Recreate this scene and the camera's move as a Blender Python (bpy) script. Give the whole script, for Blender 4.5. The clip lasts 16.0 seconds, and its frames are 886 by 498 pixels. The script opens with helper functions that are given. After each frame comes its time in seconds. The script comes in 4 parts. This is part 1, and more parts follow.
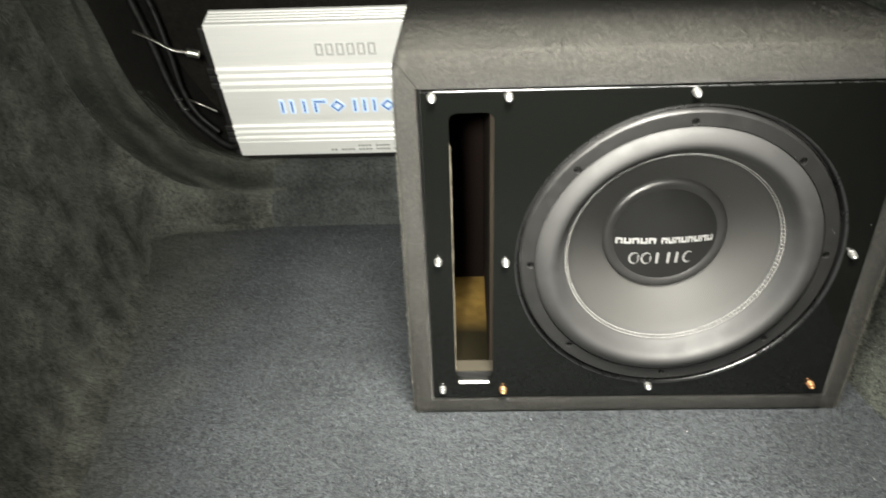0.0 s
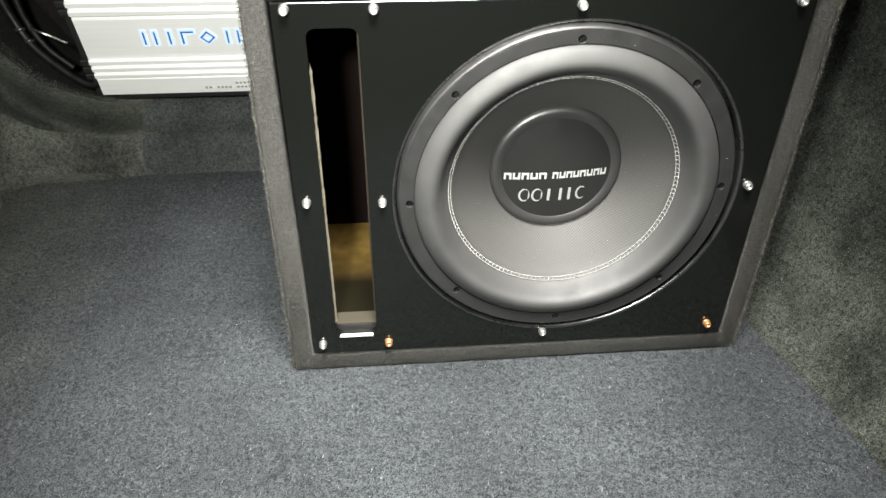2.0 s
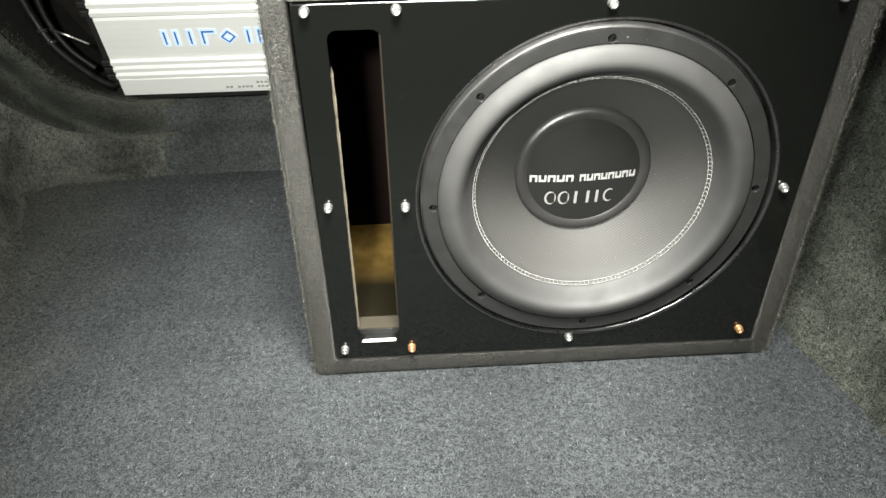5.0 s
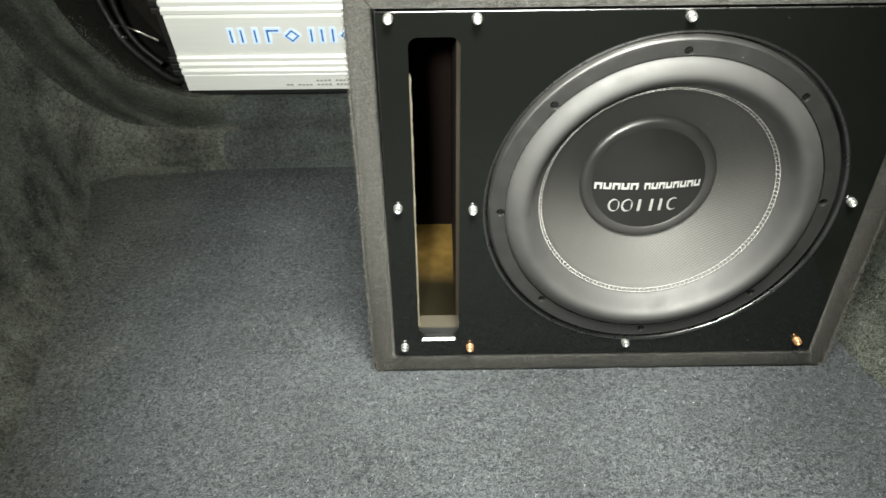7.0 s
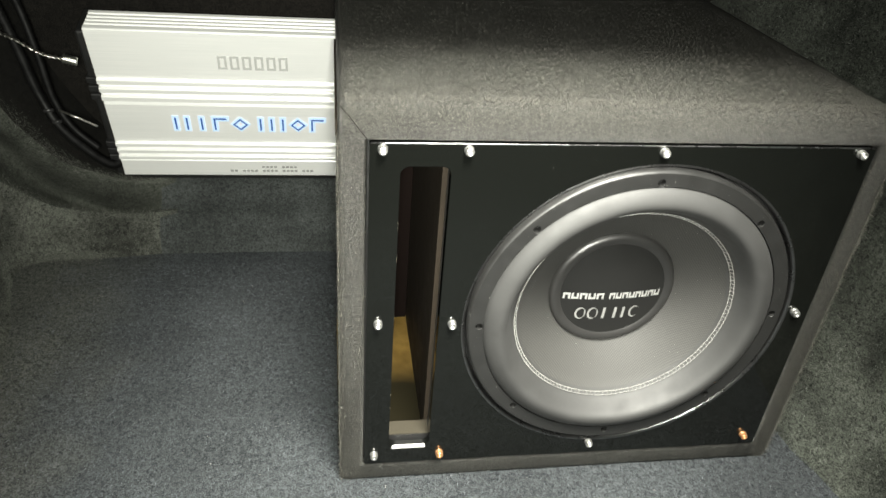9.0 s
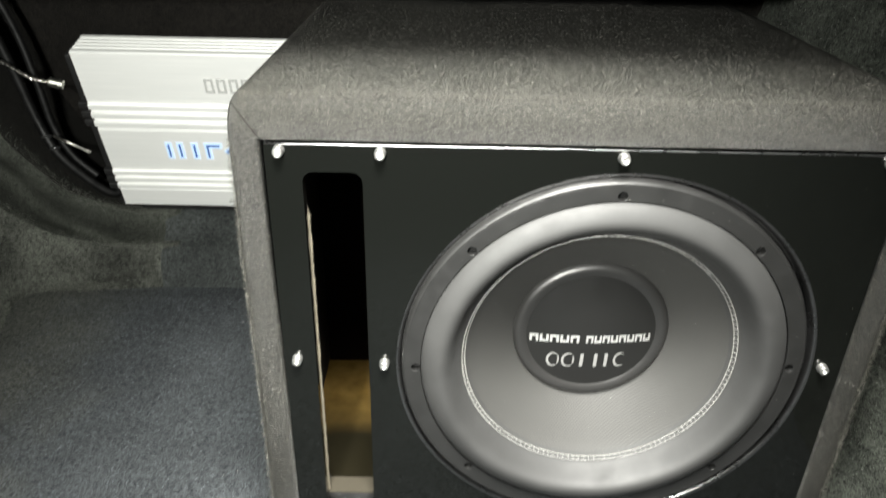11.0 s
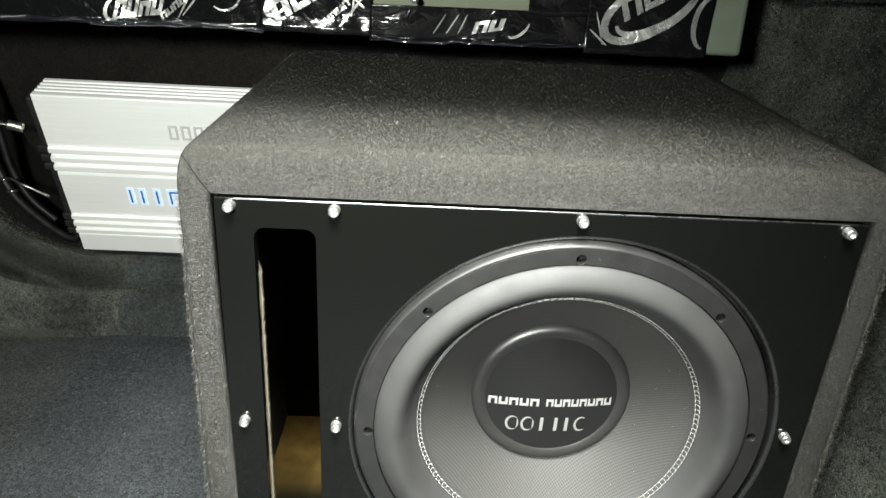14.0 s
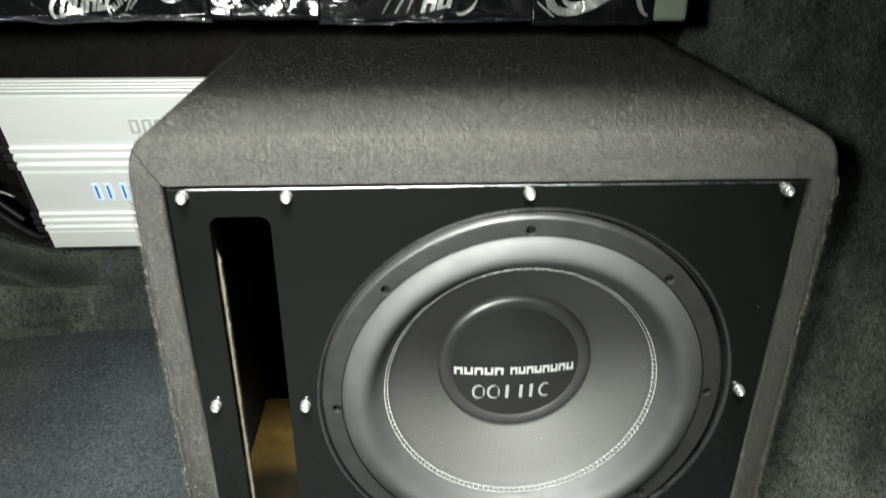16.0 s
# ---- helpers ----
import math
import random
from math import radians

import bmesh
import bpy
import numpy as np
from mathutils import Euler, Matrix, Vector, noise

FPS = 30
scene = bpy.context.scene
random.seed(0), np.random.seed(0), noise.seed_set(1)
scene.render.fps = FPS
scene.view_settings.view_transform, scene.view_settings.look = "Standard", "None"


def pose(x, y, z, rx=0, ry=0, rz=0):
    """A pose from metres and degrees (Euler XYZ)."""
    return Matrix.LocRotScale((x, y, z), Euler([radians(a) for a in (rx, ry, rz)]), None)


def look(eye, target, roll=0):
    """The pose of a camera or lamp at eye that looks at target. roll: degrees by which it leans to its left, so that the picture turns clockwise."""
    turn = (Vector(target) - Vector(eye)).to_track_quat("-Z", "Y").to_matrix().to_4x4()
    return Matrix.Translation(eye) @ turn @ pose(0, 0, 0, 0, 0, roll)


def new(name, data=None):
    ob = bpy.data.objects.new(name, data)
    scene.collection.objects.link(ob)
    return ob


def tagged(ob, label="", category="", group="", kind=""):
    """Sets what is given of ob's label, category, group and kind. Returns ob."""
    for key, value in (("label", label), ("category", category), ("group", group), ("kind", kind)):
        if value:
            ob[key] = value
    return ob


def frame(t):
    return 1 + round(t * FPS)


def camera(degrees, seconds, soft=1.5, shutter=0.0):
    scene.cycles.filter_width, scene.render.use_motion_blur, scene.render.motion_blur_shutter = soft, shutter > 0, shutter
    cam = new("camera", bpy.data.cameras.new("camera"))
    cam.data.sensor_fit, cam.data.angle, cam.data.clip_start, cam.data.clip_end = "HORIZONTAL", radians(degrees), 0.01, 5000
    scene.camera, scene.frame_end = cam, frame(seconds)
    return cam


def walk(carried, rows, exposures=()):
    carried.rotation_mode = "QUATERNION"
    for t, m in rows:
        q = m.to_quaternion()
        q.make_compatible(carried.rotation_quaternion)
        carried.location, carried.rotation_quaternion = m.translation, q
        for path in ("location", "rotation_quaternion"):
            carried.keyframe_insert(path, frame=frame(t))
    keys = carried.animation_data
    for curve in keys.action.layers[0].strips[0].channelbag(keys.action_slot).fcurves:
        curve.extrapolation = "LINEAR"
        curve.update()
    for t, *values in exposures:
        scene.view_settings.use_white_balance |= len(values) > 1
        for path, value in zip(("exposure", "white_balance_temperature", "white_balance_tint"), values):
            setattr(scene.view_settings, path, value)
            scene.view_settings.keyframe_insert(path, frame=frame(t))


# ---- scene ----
cam = camera(63.5, 16.0, soft=1.5, shutter=0.45)
PATH = [
    (0, (0.006, 0.02, 0.607), (-0.057, 1.728, -0.432), -2.1),
    (0.5, (0.026, 0.039, 0.569), (0.109, 1.722, -0.509), -0.1),
    (1, (0.049, 0.06, 0.555), (0.22, 1.712, -0.559), -0.3),
    (1.5, (0.053, 0.067, 0.552), (0.201, 1.708, -0.583), 0.3),
    (2, (0.053, 0.071, 0.555), (0.198, 1.705, -0.59), 0.4),
    (2.5, (0.058, 0.075, 0.555), (0.185, 1.696, -0.61), -0.3),
    (3, (0.06, 0.078, 0.555), (0.167, 1.698, -0.612), -0.7),
    (3.5, (0.059, 0.079, 0.554), (0.152, 1.704, -0.607), -0.9),
    (4, (0.056, 0.084, 0.554), (0.145, 1.707, -0.612), -0.9),
    (6.5, (0.031, 0.092, 0.563), (0.082, 1.727, -0.588), -0.3),
    (7, (0.016, 0.084, 0.568), (0.024, 1.708, -0.6), -0.6),
    (7.2, (0.009, 0.08, 0.57), (-0.001, 1.699, -0.605), -1.0),
    (7.5, (-0.007, 0.082, 0.557), (-0.036, 1.597, -0.748), -0.2),
    (8, (-0.029, 0.095, 0.577), (-0.061, 1.604, -0.735), 0.7),
    (8.2, (-0.048, 0.092, 0.606), (0.218, 1.682, -0.579), 5.0),
    (8.5, (-0.067, 0.102, 0.622), (0.223, 1.707, -0.536), 5.3),
    (8.7, (-0.068, 0.11, 0.626), (0.247, 1.756, -0.466), 5.1),
    (10.8, (0.086, 0.171, 0.565), (0.077, 1.909, -0.425), 1.6),
    (11, (0.091, 0.178, 0.558), (0.095, 1.95, -0.37), 1.2),
    (11.5, (0.101, 0.187, 0.562), (0.146, 2.0, -0.281), 2.6),
    (12, (0.103, 0.185, 0.561), (0.152, 1.994, -0.291), 2.6),
    (12.5, (0.101, 0.188, 0.563), (0.147, 2.004, -0.274), 3.2),
    (13, (0.1, 0.19, 0.561), (0.143, 2.01, -0.267), 3.2),
    (13.5, (0.102, 0.191, 0.56), (0.159, 2.013, -0.261), 3.4),
    (14, (0.106, 0.194, 0.562), (0.17, 2.021, -0.249), 3.2),
    (14.5, (0.11, 0.194, 0.569), (0.175, 2.029, -0.222), 2.8),
    (15, (0.115, 0.187, 0.578), (0.188, 2.033, -0.189), 2.7),
    (15.5, (0.119, 0.184, 0.584), (0.204, 2.025, -0.193), 1.9),
    (16, (0.129, 0.182, 0.569), (0.231, 1.979, -0.302), 0.4),
]
EXPOSURES = [(0.0, -0.05, 6850, 11), (1.0, 0.03, 6750, 12), (3.0, 0.0, 6550, 10), (6.5, 0.0, 6750, 10), (7.5, -0.10, 6640, 2), (8.0, -0.10, 6560, 1), (8.6, -0.10, 6850, 6), (11.0, -0.06, 6600, 10), (13.0, -0.06, 6500, 9), (15.2, -0.17, 6440, 7), (16.0, -0.12, 6400, 7)]
walk(cam, [(t, look(eye, target, roll)) for t, eye, target, roll in PATH], EXPOSURES)

# ---- light: a dim garage, its lamp above the open boot, a small hand lamp ----
world = bpy.data.worlds.new("garage")
scene.world = world
world.use_nodes = True
world.node_tree.nodes["Background"].inputs["Color"].default_value = (0.62, 0.70, 0.66, 1)
world.node_tree.nodes["Background"].inputs["Strength"].default_value = 0.03


def spot(name, eye, target, watts, cone, size, colour):
    data = bpy.data.lights.new(name, "SPOT")
    data.energy, data.spot_size, data.spot_blend = watts, radians(cone), 1.0
    data.shadow_soft_size, data.color = size, colour
    new(name, data).matrix_world = look(eye, target)


spot("garage_lamp", (0.10, 0.26, 1.07), (0.115, 0.51, 0.0), 340.0, 61, 0.17, (1.0, 1.0, 0.95))
spot("hand_lamp", (-0.06, 0.05, 0.64), (-0.03, 1.05, 0.28), 76.0, 92, 0.03, (0.98, 1.0, 0.945))


# ---- materials ----
def material(name, colour, rough=0.6, metal=0.0, **more):
    m = bpy.data.materials.new(name)
    m.use_nodes = True
    b = m.node_tree.nodes["Principled BSDF"]
    b.inputs["Base Color"].default_value = (*colour, 1)
    b.inputs["Roughness"].default_value = rough
    b.inputs["Metallic"].default_value = metal
    for key, value in more.items():
        b.inputs[key.replace("_", " ")].default_value = value
    return m


def node(m, kind, **values):
    n = m.node_tree.nodes.new(kind)
    for key, value in values.items():
        if key in n.inputs:
            n.inputs[key].default_value = value
    return n


def link(m, a, out, b, into):
    m.node_tree.links.new(a.outputs[out], b.inputs[into])


def ramp(m, source, out, stops):
    r = node(m, "ShaderNodeValToRGB")
    els = r.color_ramp.elements
    while len(els) < len(stops):
        els.new(0.5)
    for e, (at, c) in zip(els, stops):
        e.position, e.color = at, (*c, 1)
    link(m, source, out, r, "Fac")
    return r


def mix(m, a, b, fac, how="MIX"):
    """a, b: (node, socket); fac: (node, socket) or a number."""
    x = node(m, "ShaderNodeMix")
    x.data_type, x.blend_type = "RGBA", how
    m.node_tree.links.new(a[0].outputs[a[1]], x.inputs[6])
    m.node_tree.links.new(b[0].outputs[b[1]], x.inputs[7])
    if isinstance(fac, tuple):
        m.node_tree.links.new(fac[0].outputs[fac[1]], x.inputs[0])
    else:
        x.inputs[0].default_value = fac
    return x


def bump(m, source, out, strength, distance):
    b = node(m, "ShaderNodeBump", Strength=strength, Distance=distance)
    link(m, source, out, b, "Height")
    link(m, b, "Normal", m.node_tree.nodes["Principled BSDF"], "Normal")
    return b


def coords(m, scale=(1, 1, 1)):
    c = node(m, "ShaderNodeTexCoord")
    p = node(m, "ShaderNodeMapping")
    p.inputs["Scale"].default_value = scale
    link(m, c, "Object", p, "Vector")
    return p


def carpet(name, dark, light, pile=420, fleck=0.0, patch=7.0, patch_tone=0.55, relief=0.9, tufts=0.28, spread=0.11):
    """Needle-felt: fine pile, tufts of a few millimetres, broad worn patches, stray light fibres."""
    m = material(name, light, 0.95)
    b = m.node_tree.nodes["Principled BSDF"]
    b.inputs["Specular IOR Level"].default_value = 0.15
    c = coords(m)
    fine = node(m, "ShaderNodeTexNoise", Scale=pile, Detail=3.0, Roughness=0.7)
    tuft = node(m, "ShaderNodeTexNoise", Scale=pile * tufts, Detail=2.0, Roughness=0.6, Distortion=0.6)
    wide = node(m, "ShaderNodeTexNoise", Scale=patch, Detail=3.0, Roughness=0.55)
    for n in (fine, tuft, wide):
        link(m, c, "Vector", n, "Vector")
    both = node(m, "ShaderNodeMath")
    both.operation = "MULTIPLY_ADD"
    link(m, fine, "Fac", both, 0)
    both.inputs[1].default_value = 2.6
    link(m, tuft, "Fac", both, 2)
    half = node(m, "ShaderNodeMath")
    half.operation = "MULTIPLY"
    half.inputs[1].default_value = 0.2778
    link(m, both, "Value", half, 0)
    grain = ramp(m, half, "Value", [(0.5 - spread, dark), (0.5 + spread, light)])
    tone = ramp(m, wide, "Fac", [(0.32, (patch_tone,) * 3), (0.68, (1.0, 1.0, 1.0))])
    out = mix(m, (grain, "Color"), (tone, "Color"), 1.0, "MULTIPLY")
    if fleck:
        spots = node(m, "ShaderNodeTexVoronoi", Scale=70.0)
        link(m, c, "Vector", spots, "Vector")
        lit = ramp(m, spots, "Distance", [(0.02 * fleck, (1, 1, 1)), (0.05 * fleck, (0, 0, 0))])
        pale = node(m, "ShaderNodeRGB")
        pale.outputs[0].default_value = (0.42, 0.42, 0.38, 1)
        out = mix(m, (out, 2), (pale, 0), (lit, "Color"))
    m.node_tree.links.new(out.outputs[2], b.inputs["Base Color"])
    bump(m, both, "Value", relief, 0.0016)
    return m


FLOOR_CARPET = carpet("boot floor carpet", (0.019, 0.0225, 0.0255), (0.110, 0.121, 0.127), 620, 0.6, 6.0, 0.66, 1.0, 0.30, 0.09)


def lighter_side(m, x0, x1, tint):
    """Turns the carpet lighter and browner towards one side, with an uneven border."""
    b = m.node_tree.nodes["Principled BSDF"]
    old = b.inputs["Base Color"].links[0].from_socket
    c = coords(m)
    n = node(m, "ShaderNodeTexNoise", Scale=11.0, Detail=4.0, Roughness=0.6)
    link(m, c, "Vector", n, "Vector")
    xyz = node(m, "ShaderNodeSeparateXYZ")
    link(m, c, "Vector", xyz, "Vector")
    w = node(m, "ShaderNodeMath")
    w.operation = "MULTIPLY_ADD"
    w.inputs[1].default_value = 0.22
    link(m, n, "Fac", w, 0)
    link(m, xyz, "X", w, 2)
    f = node(m, "ShaderNodeMapRange")
    f.inputs["From Min"].default_value, f.inputs["From Max"].default_value = x0 + 0.11, x1 + 0.11
    f.inputs["To Min"].default_value, f.inputs["To Max"].default_value = 1.0, 0.0
    link(m, w, "Value", f, "Value")
    k = node(m, "ShaderNodeRGB")
    k.outputs[0].default_value = (*tint, 1)
    x = node(m, "ShaderNodeMix")
    x.data_type, x.blend_type = "RGBA", "MULTIPLY"
    m.node_tree.links.new(old, x.inputs[6])
    m.node_tree.links.new(k.outputs[0], x.inputs[7])
    m.node_tree.links.new(f.outputs["Result"], x.inputs[0])
    m.node_tree.links.new(x.outputs[2], b.inputs["Base Color"])


lighter_side(FLOOR_CARPET, -0.46, -0.32, (1.45, 1.37, 1.16))
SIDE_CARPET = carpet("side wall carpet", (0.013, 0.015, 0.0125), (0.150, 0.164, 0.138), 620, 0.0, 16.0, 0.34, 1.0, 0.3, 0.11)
TRIM_CARPET = carpet("moulded trim carpet", (0.024, 0.027, 0.022), (0.150, 0.160, 0.136), 700, 0.0, 14.0, 0.50, 1.0, 0.3, 0.13)
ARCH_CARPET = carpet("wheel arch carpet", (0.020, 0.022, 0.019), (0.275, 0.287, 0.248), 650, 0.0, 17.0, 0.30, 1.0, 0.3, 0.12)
SILL_CARPET = carpet("blue-grey step carpet", (0.020, 0.023, 0.024), (0.140, 0.153, 0.147), 700, 0.0, 14.0, 0.6, 1.0, 0.3, 0.12)
BOX_CARPET = carpet("box carpet", (0.003, 0.003, 0.0026), (0.050, 0.049, 0.0425), 1000, 0.3, 11.0, 0.72, 0.62, 0.40, 0.06)
BOX_CARPET.node_tree.nodes["Principled BSDF"].inputs["Specular IOR Level"].default_value = 0.58
BOX_CARPET.node_tree.nodes["Principled BSDF"].inputs["Roughness"].default_value = 0.47
BLACK_FELT = carpet("near-black felt", (0.004, 0.004, 0.0035), (0.022, 0.021, 0.018), 900, 0.0, 9.0, 0.8)
SEAT_CARPET = carpet("black seat back carpet", (0.006, 0.0055, 0.005), (0.021, 0.019, 0.016), 420, 0.3, 8.0, 0.6)


def scratched(m, low, high, scale=60.0):
    """Smudges and wear in the gloss."""
    c = coords(m)
    n = node(m, "ShaderNodeTexNoise", Scale=scale, Detail=5.0, Roughness=0.65)
    link(m, c, "Vector", n, "Vector")
    r = ramp(m, n, "Fac", [(0.35, (low,) * 3), (0.7, (high,) * 3)])
    link(m, r, "Color", m.node_tree.nodes["Principled BSDF"], "Roughness")
    return m


ACRYLIC = scratched(material("black acrylic", (0.0037, 0.0041, 0.0036), 0.12), 0.02, 0.09, 14.0)
CHROME = scratched(material("chromed screw", (0.62, 0.62, 0.60), 0.35, 0.9), 0.22, 0.45, 500.0)
BRASS = scratched(material("brassy screw", (0.70, 0.36, 0.17), 0.35, 0.8), 0.25, 0.5, 500.0)
RUBBER = scratched(material("surround rubber", (0.018, 0.018, 0.0175), 0.4, Specular_IOR_Level=0.85), 0.64, 0.76, 40.0)
GASKET = scratched(material("gasket rubber", (0.011, 0.011, 0.0107), 0.45, Specular_IOR_Level=0.65), 0.40, 0.52, 60.0)
HOLE = material("dark recess", (0.004, 0.004, 0.004), 0.9)
CAP = scratched(material("dust cap", (0.011, 0.011, 0.0106), 0.3), 0.36, 0.46, 30.0)
CAP_RIM = scratched(material("moulded cap rim", (0.019, 0.0185, 0.018), 0.3, Specular_IOR_Level=1.0), 0.36, 0.46, 30.0)
THREAD = material("grey stitching thread", (0.27, 0.27, 0.255), 0.7)
SILVER_PRINT = scratched(material("silver print", (0.66, 0.66, 0.645), 0.35, 0.6), 0.3, 0.45, 200.0)
GREY_SILVER = scratched(material("dull silver print", (0.42, 0.42, 0.41), 0.4, 0.5), 0.35, 0.5, 200.0)
DARK_PRINT = material("dark grey print", (0.30, 0.30, 0.29), 0.5)
GREY_PRINT = material("grey print", (0.42, 0.42, 0.41), 0.5)
BLACK_PLASTIC = scratched(material("black plastic", (0.012, 0.012, 0.012), 0.45), 0.35, 0.6, 80.0)
TUBE = scratched(material("corrugated loom tube", (0.004, 0.004, 0.004), 0.6, Specular_IOR_Level=0.35), 0.35, 0.6, 80.0)
FILM_PRINT = scratched(material("silver film print", (0.46, 0.46, 0.445), 0.3, 0.8), 0.24, 0.44, 60.0)
OLIVE = scratched(material("olive primer paint", (0.086, 0.096, 0.066), 0.5), 0.4, 0.65, 30.0)
STEEL = scratched(material("zinc steel", (0.55, 0.55, 0.50), 0.35, 1.0), 0.25, 0.5, 300.0)
WIRE_YELLOW = material("yellow wire", (0.62, 0.36, 0.03), 0.5)
BARE_WIRE = scratched(material("bare wire strand", (0.62, 0.60, 0.56), 0.3, 1.0), 0.2, 0.45, 400.0)
GLOSSY = scratched(material("glossy black braid", (0.02, 0.02, 0.02), 0.2, Specular_IOR_Level=1.0), 0.12, 0.3, 300.0)
PALE_PLASTIC = scratched(material("pale green plastic", (0.13, 0.16, 0.115), 0.5), 0.4, 0.6, 60.0)


def woven():
    m = material("woven cone", (0.02, 0.02, 0.019), 0.68)
    c = coords(m)
    c.inputs["Rotation"].default_value = (0, radians(38), 0)
    a = node(m, "ShaderNodeTexWave", Scale=165.0, Distortion=1.2, Detail=2.0)
    b = node(m, "ShaderNodeTexWave", Scale=165.0, Distortion=1.2, Detail=2.0)
    a.bands_direction, b.bands_direction = "X", "Z"
    link(m, c, "Vector", a, "Vector")
    link(m, c, "Vector", b, "Vector")
    x = mix(m, (a, "Color"), (b, "Color"), 0.5)
    r = ramp(m, x, 2, [(0.2, (0.021, 0.021, 0.0198)), (0.8, (0.047, 0.046, 0.0432))])
    link(m, r, "Color", m.node_tree.nodes["Principled BSDF"], "Base Color")
    bump(m, x, 2, 0.22, 0.0005)
    return m


def wood():
    """Raw fibreboard, near black at the mouth of the port and brown further in."""
    m = material("fibreboard", (0.42, 0.27, 0.09), 0.9, Specular_IOR_Level=0.02)
    c = coords(m)
    n = node(m, "ShaderNodeTexNoise", Scale=60.0, Detail=4.0)
    long = node(m, "ShaderNodeTexNoise", Scale=9.0, Detail=2.0)
    link(m, c, "Vector", n, "Vector")
    link(m, c, "Vector", long, "Vector")
    r = ramp(m, n, "Fac", [(0.3, (0.095, 0.058, 0.015)), (0.7, (0.15, 0.096, 0.028))])
    s = node(m, "ShaderNodeSeparateXYZ")
    link(m, c, "Vector", s, "Vector")
    w = node(m, "ShaderNodeMath")
    w.operation = "MULTIPLY_ADD"
    w.inputs[1].default_value = 0.06
    link(m, long, "Fac", w, 0)
    link(m, s, "Y", w, 2)
    over = node(m, "ShaderNodeMapRange")
    over.inputs["From Min"].default_value, over.inputs["From Max"].default_value = 0.782, 0.850
    link(m, w, "Value", over, "Value")
    black = node(m, "ShaderNodeRGB")
    black.outputs[0].default_value = (0.007, 0.006, 0.0032, 1)
    x = mix(m, (black, 0), (r, "Color"), (over, "Result"))
    m.node_tree.links.new(x.outputs[2], m.node_tree.nodes["Principled BSDF"].inputs["Base Color"])
    return m


def edge_wood():
    m = material("sawn fibreboard edge", (0.40, 0.33, 0.22), 0.85)
    c = coords(m)
    n = node(m, "ShaderNodeTexNoise", Scale=160.0, Detail=4.0)
    link(m, c, "Vector", n, "Vector")
    r = ramp(m, n, "Fac", [(0.30, (0.008, 0.0075, 0.006)), (0.6, (0.026, 0.023, 0.018))])
    link(m, r, "Color", m.node_tree.nodes["Principled BSDF"], "Base Color")
    return m


def brushed():
    m = material("brushed aluminium", (0.74, 0.74, 0.72), 0.42, 0.36)
    c = coords(m, (3, 400, 400))
    n = node(m, "ShaderNodeTexNoise", Scale=3.0, Detail=3.0)
    link(m, c, "Vector", n, "Vector")
    r = ramp(m, n, "Fac", [(0.3, (0.36,) * 3), (0.7, (0.52,) * 3)])
    link(m, r, "Color", m.node_tree.nodes["Principled BSDF"], "Roughness")
    k = ramp(m, n, "Fac", [(0.3, (0.88, 0.89, 0.87)), (0.7, (0.96, 0.96, 0.935))])
    link(m, k, "Color", m.node_tree.nodes["Principled BSDF"], "Base Color")
    bump(m, n, "Fac", 0.12, 0.0003)
    return m


def film():
    m = material("black butyl film", (0.003, 0.003, 0.0032), 0.14, Specular_IOR_Level=0.45)
    c = coords(m)
    n = node(m, "ShaderNodeTexNoise", Scale=34.0, Detail=3.0, Roughness=0.5, Distortion=2.2)
    link(m, c, "Vector", n, "Vector")
    bump(m, n, "Fac", 0.42, 0.004)
    return m


def glow(name, colour, strength):
    m = material(name, (0.02, 0.05, 0.12), 0.3)
    b = m.node_tree.nodes["Principled BSDF"]
    b.inputs["Emission Color"].default_value = (*colour, 1)
    b.inputs["Emission Strength"].default_value = strength
    return m


wrinkles = node(FILM_PRINT, "ShaderNodeTexNoise", Scale=42.0, Detail=3.0, Roughness=0.5, Distortion=2.2)
link(FILM_PRINT, coords(FILM_PRINT), "Vector", wrinkles, "Vector")
bump(FILM_PRINT, wrinkles, "Fac", 0.5, 0.004)
CONE, WOOD, WOOD_EDGE, ALUMINIUM, FILM = woven(), wood(), edge_wood(), brushed(), film()
LED_BLUE = glow("blue lit letter", (0.03, 0.16, 0.55), 0.5)
LED_HALO = glow("pale blue lit surround", (0.62, 0.80, 1.0), 1.1)


# ---- mesh helpers ----
def part(name, bm, mat, parent=None, label="", smooth=True):
    me = bpy.data.meshes.new(name)
    bmesh.ops.recalc_face_normals(bm, faces=bm.faces)
    for f in bm.faces:
        f.smooth = smooth
    bm.to_mesh(me)
    bm.free()
    for one in (mat if isinstance(mat, (list, tuple)) else [mat]):
        me.materials.append(one)
    ob = new(name, me)
    if parent:
        ob.parent = parent
    if label:
        ob["label"] = label
    return ob


def thing(name, at, label, category, group="", kind=""):
    e = new(name)
    e.location = at
    return tagged(e, label, category, group, kind)


def under(ob, parent):
    """Hang ob, built in world places, under a parent that stands elsewhere."""
    ob.parent = parent
    ob.matrix_parent_inverse = Matrix.Translation(-parent.location)
    return ob


def bevelled(ob, width, segments=2, angle=40):
    b = ob.modifiers.new("edges", "BEVEL")
    b.width, b.segments, b.limit_method, b.angle_limit = width, segments, "ANGLE", radians(angle)
    b.harden_normals = False
    return ob


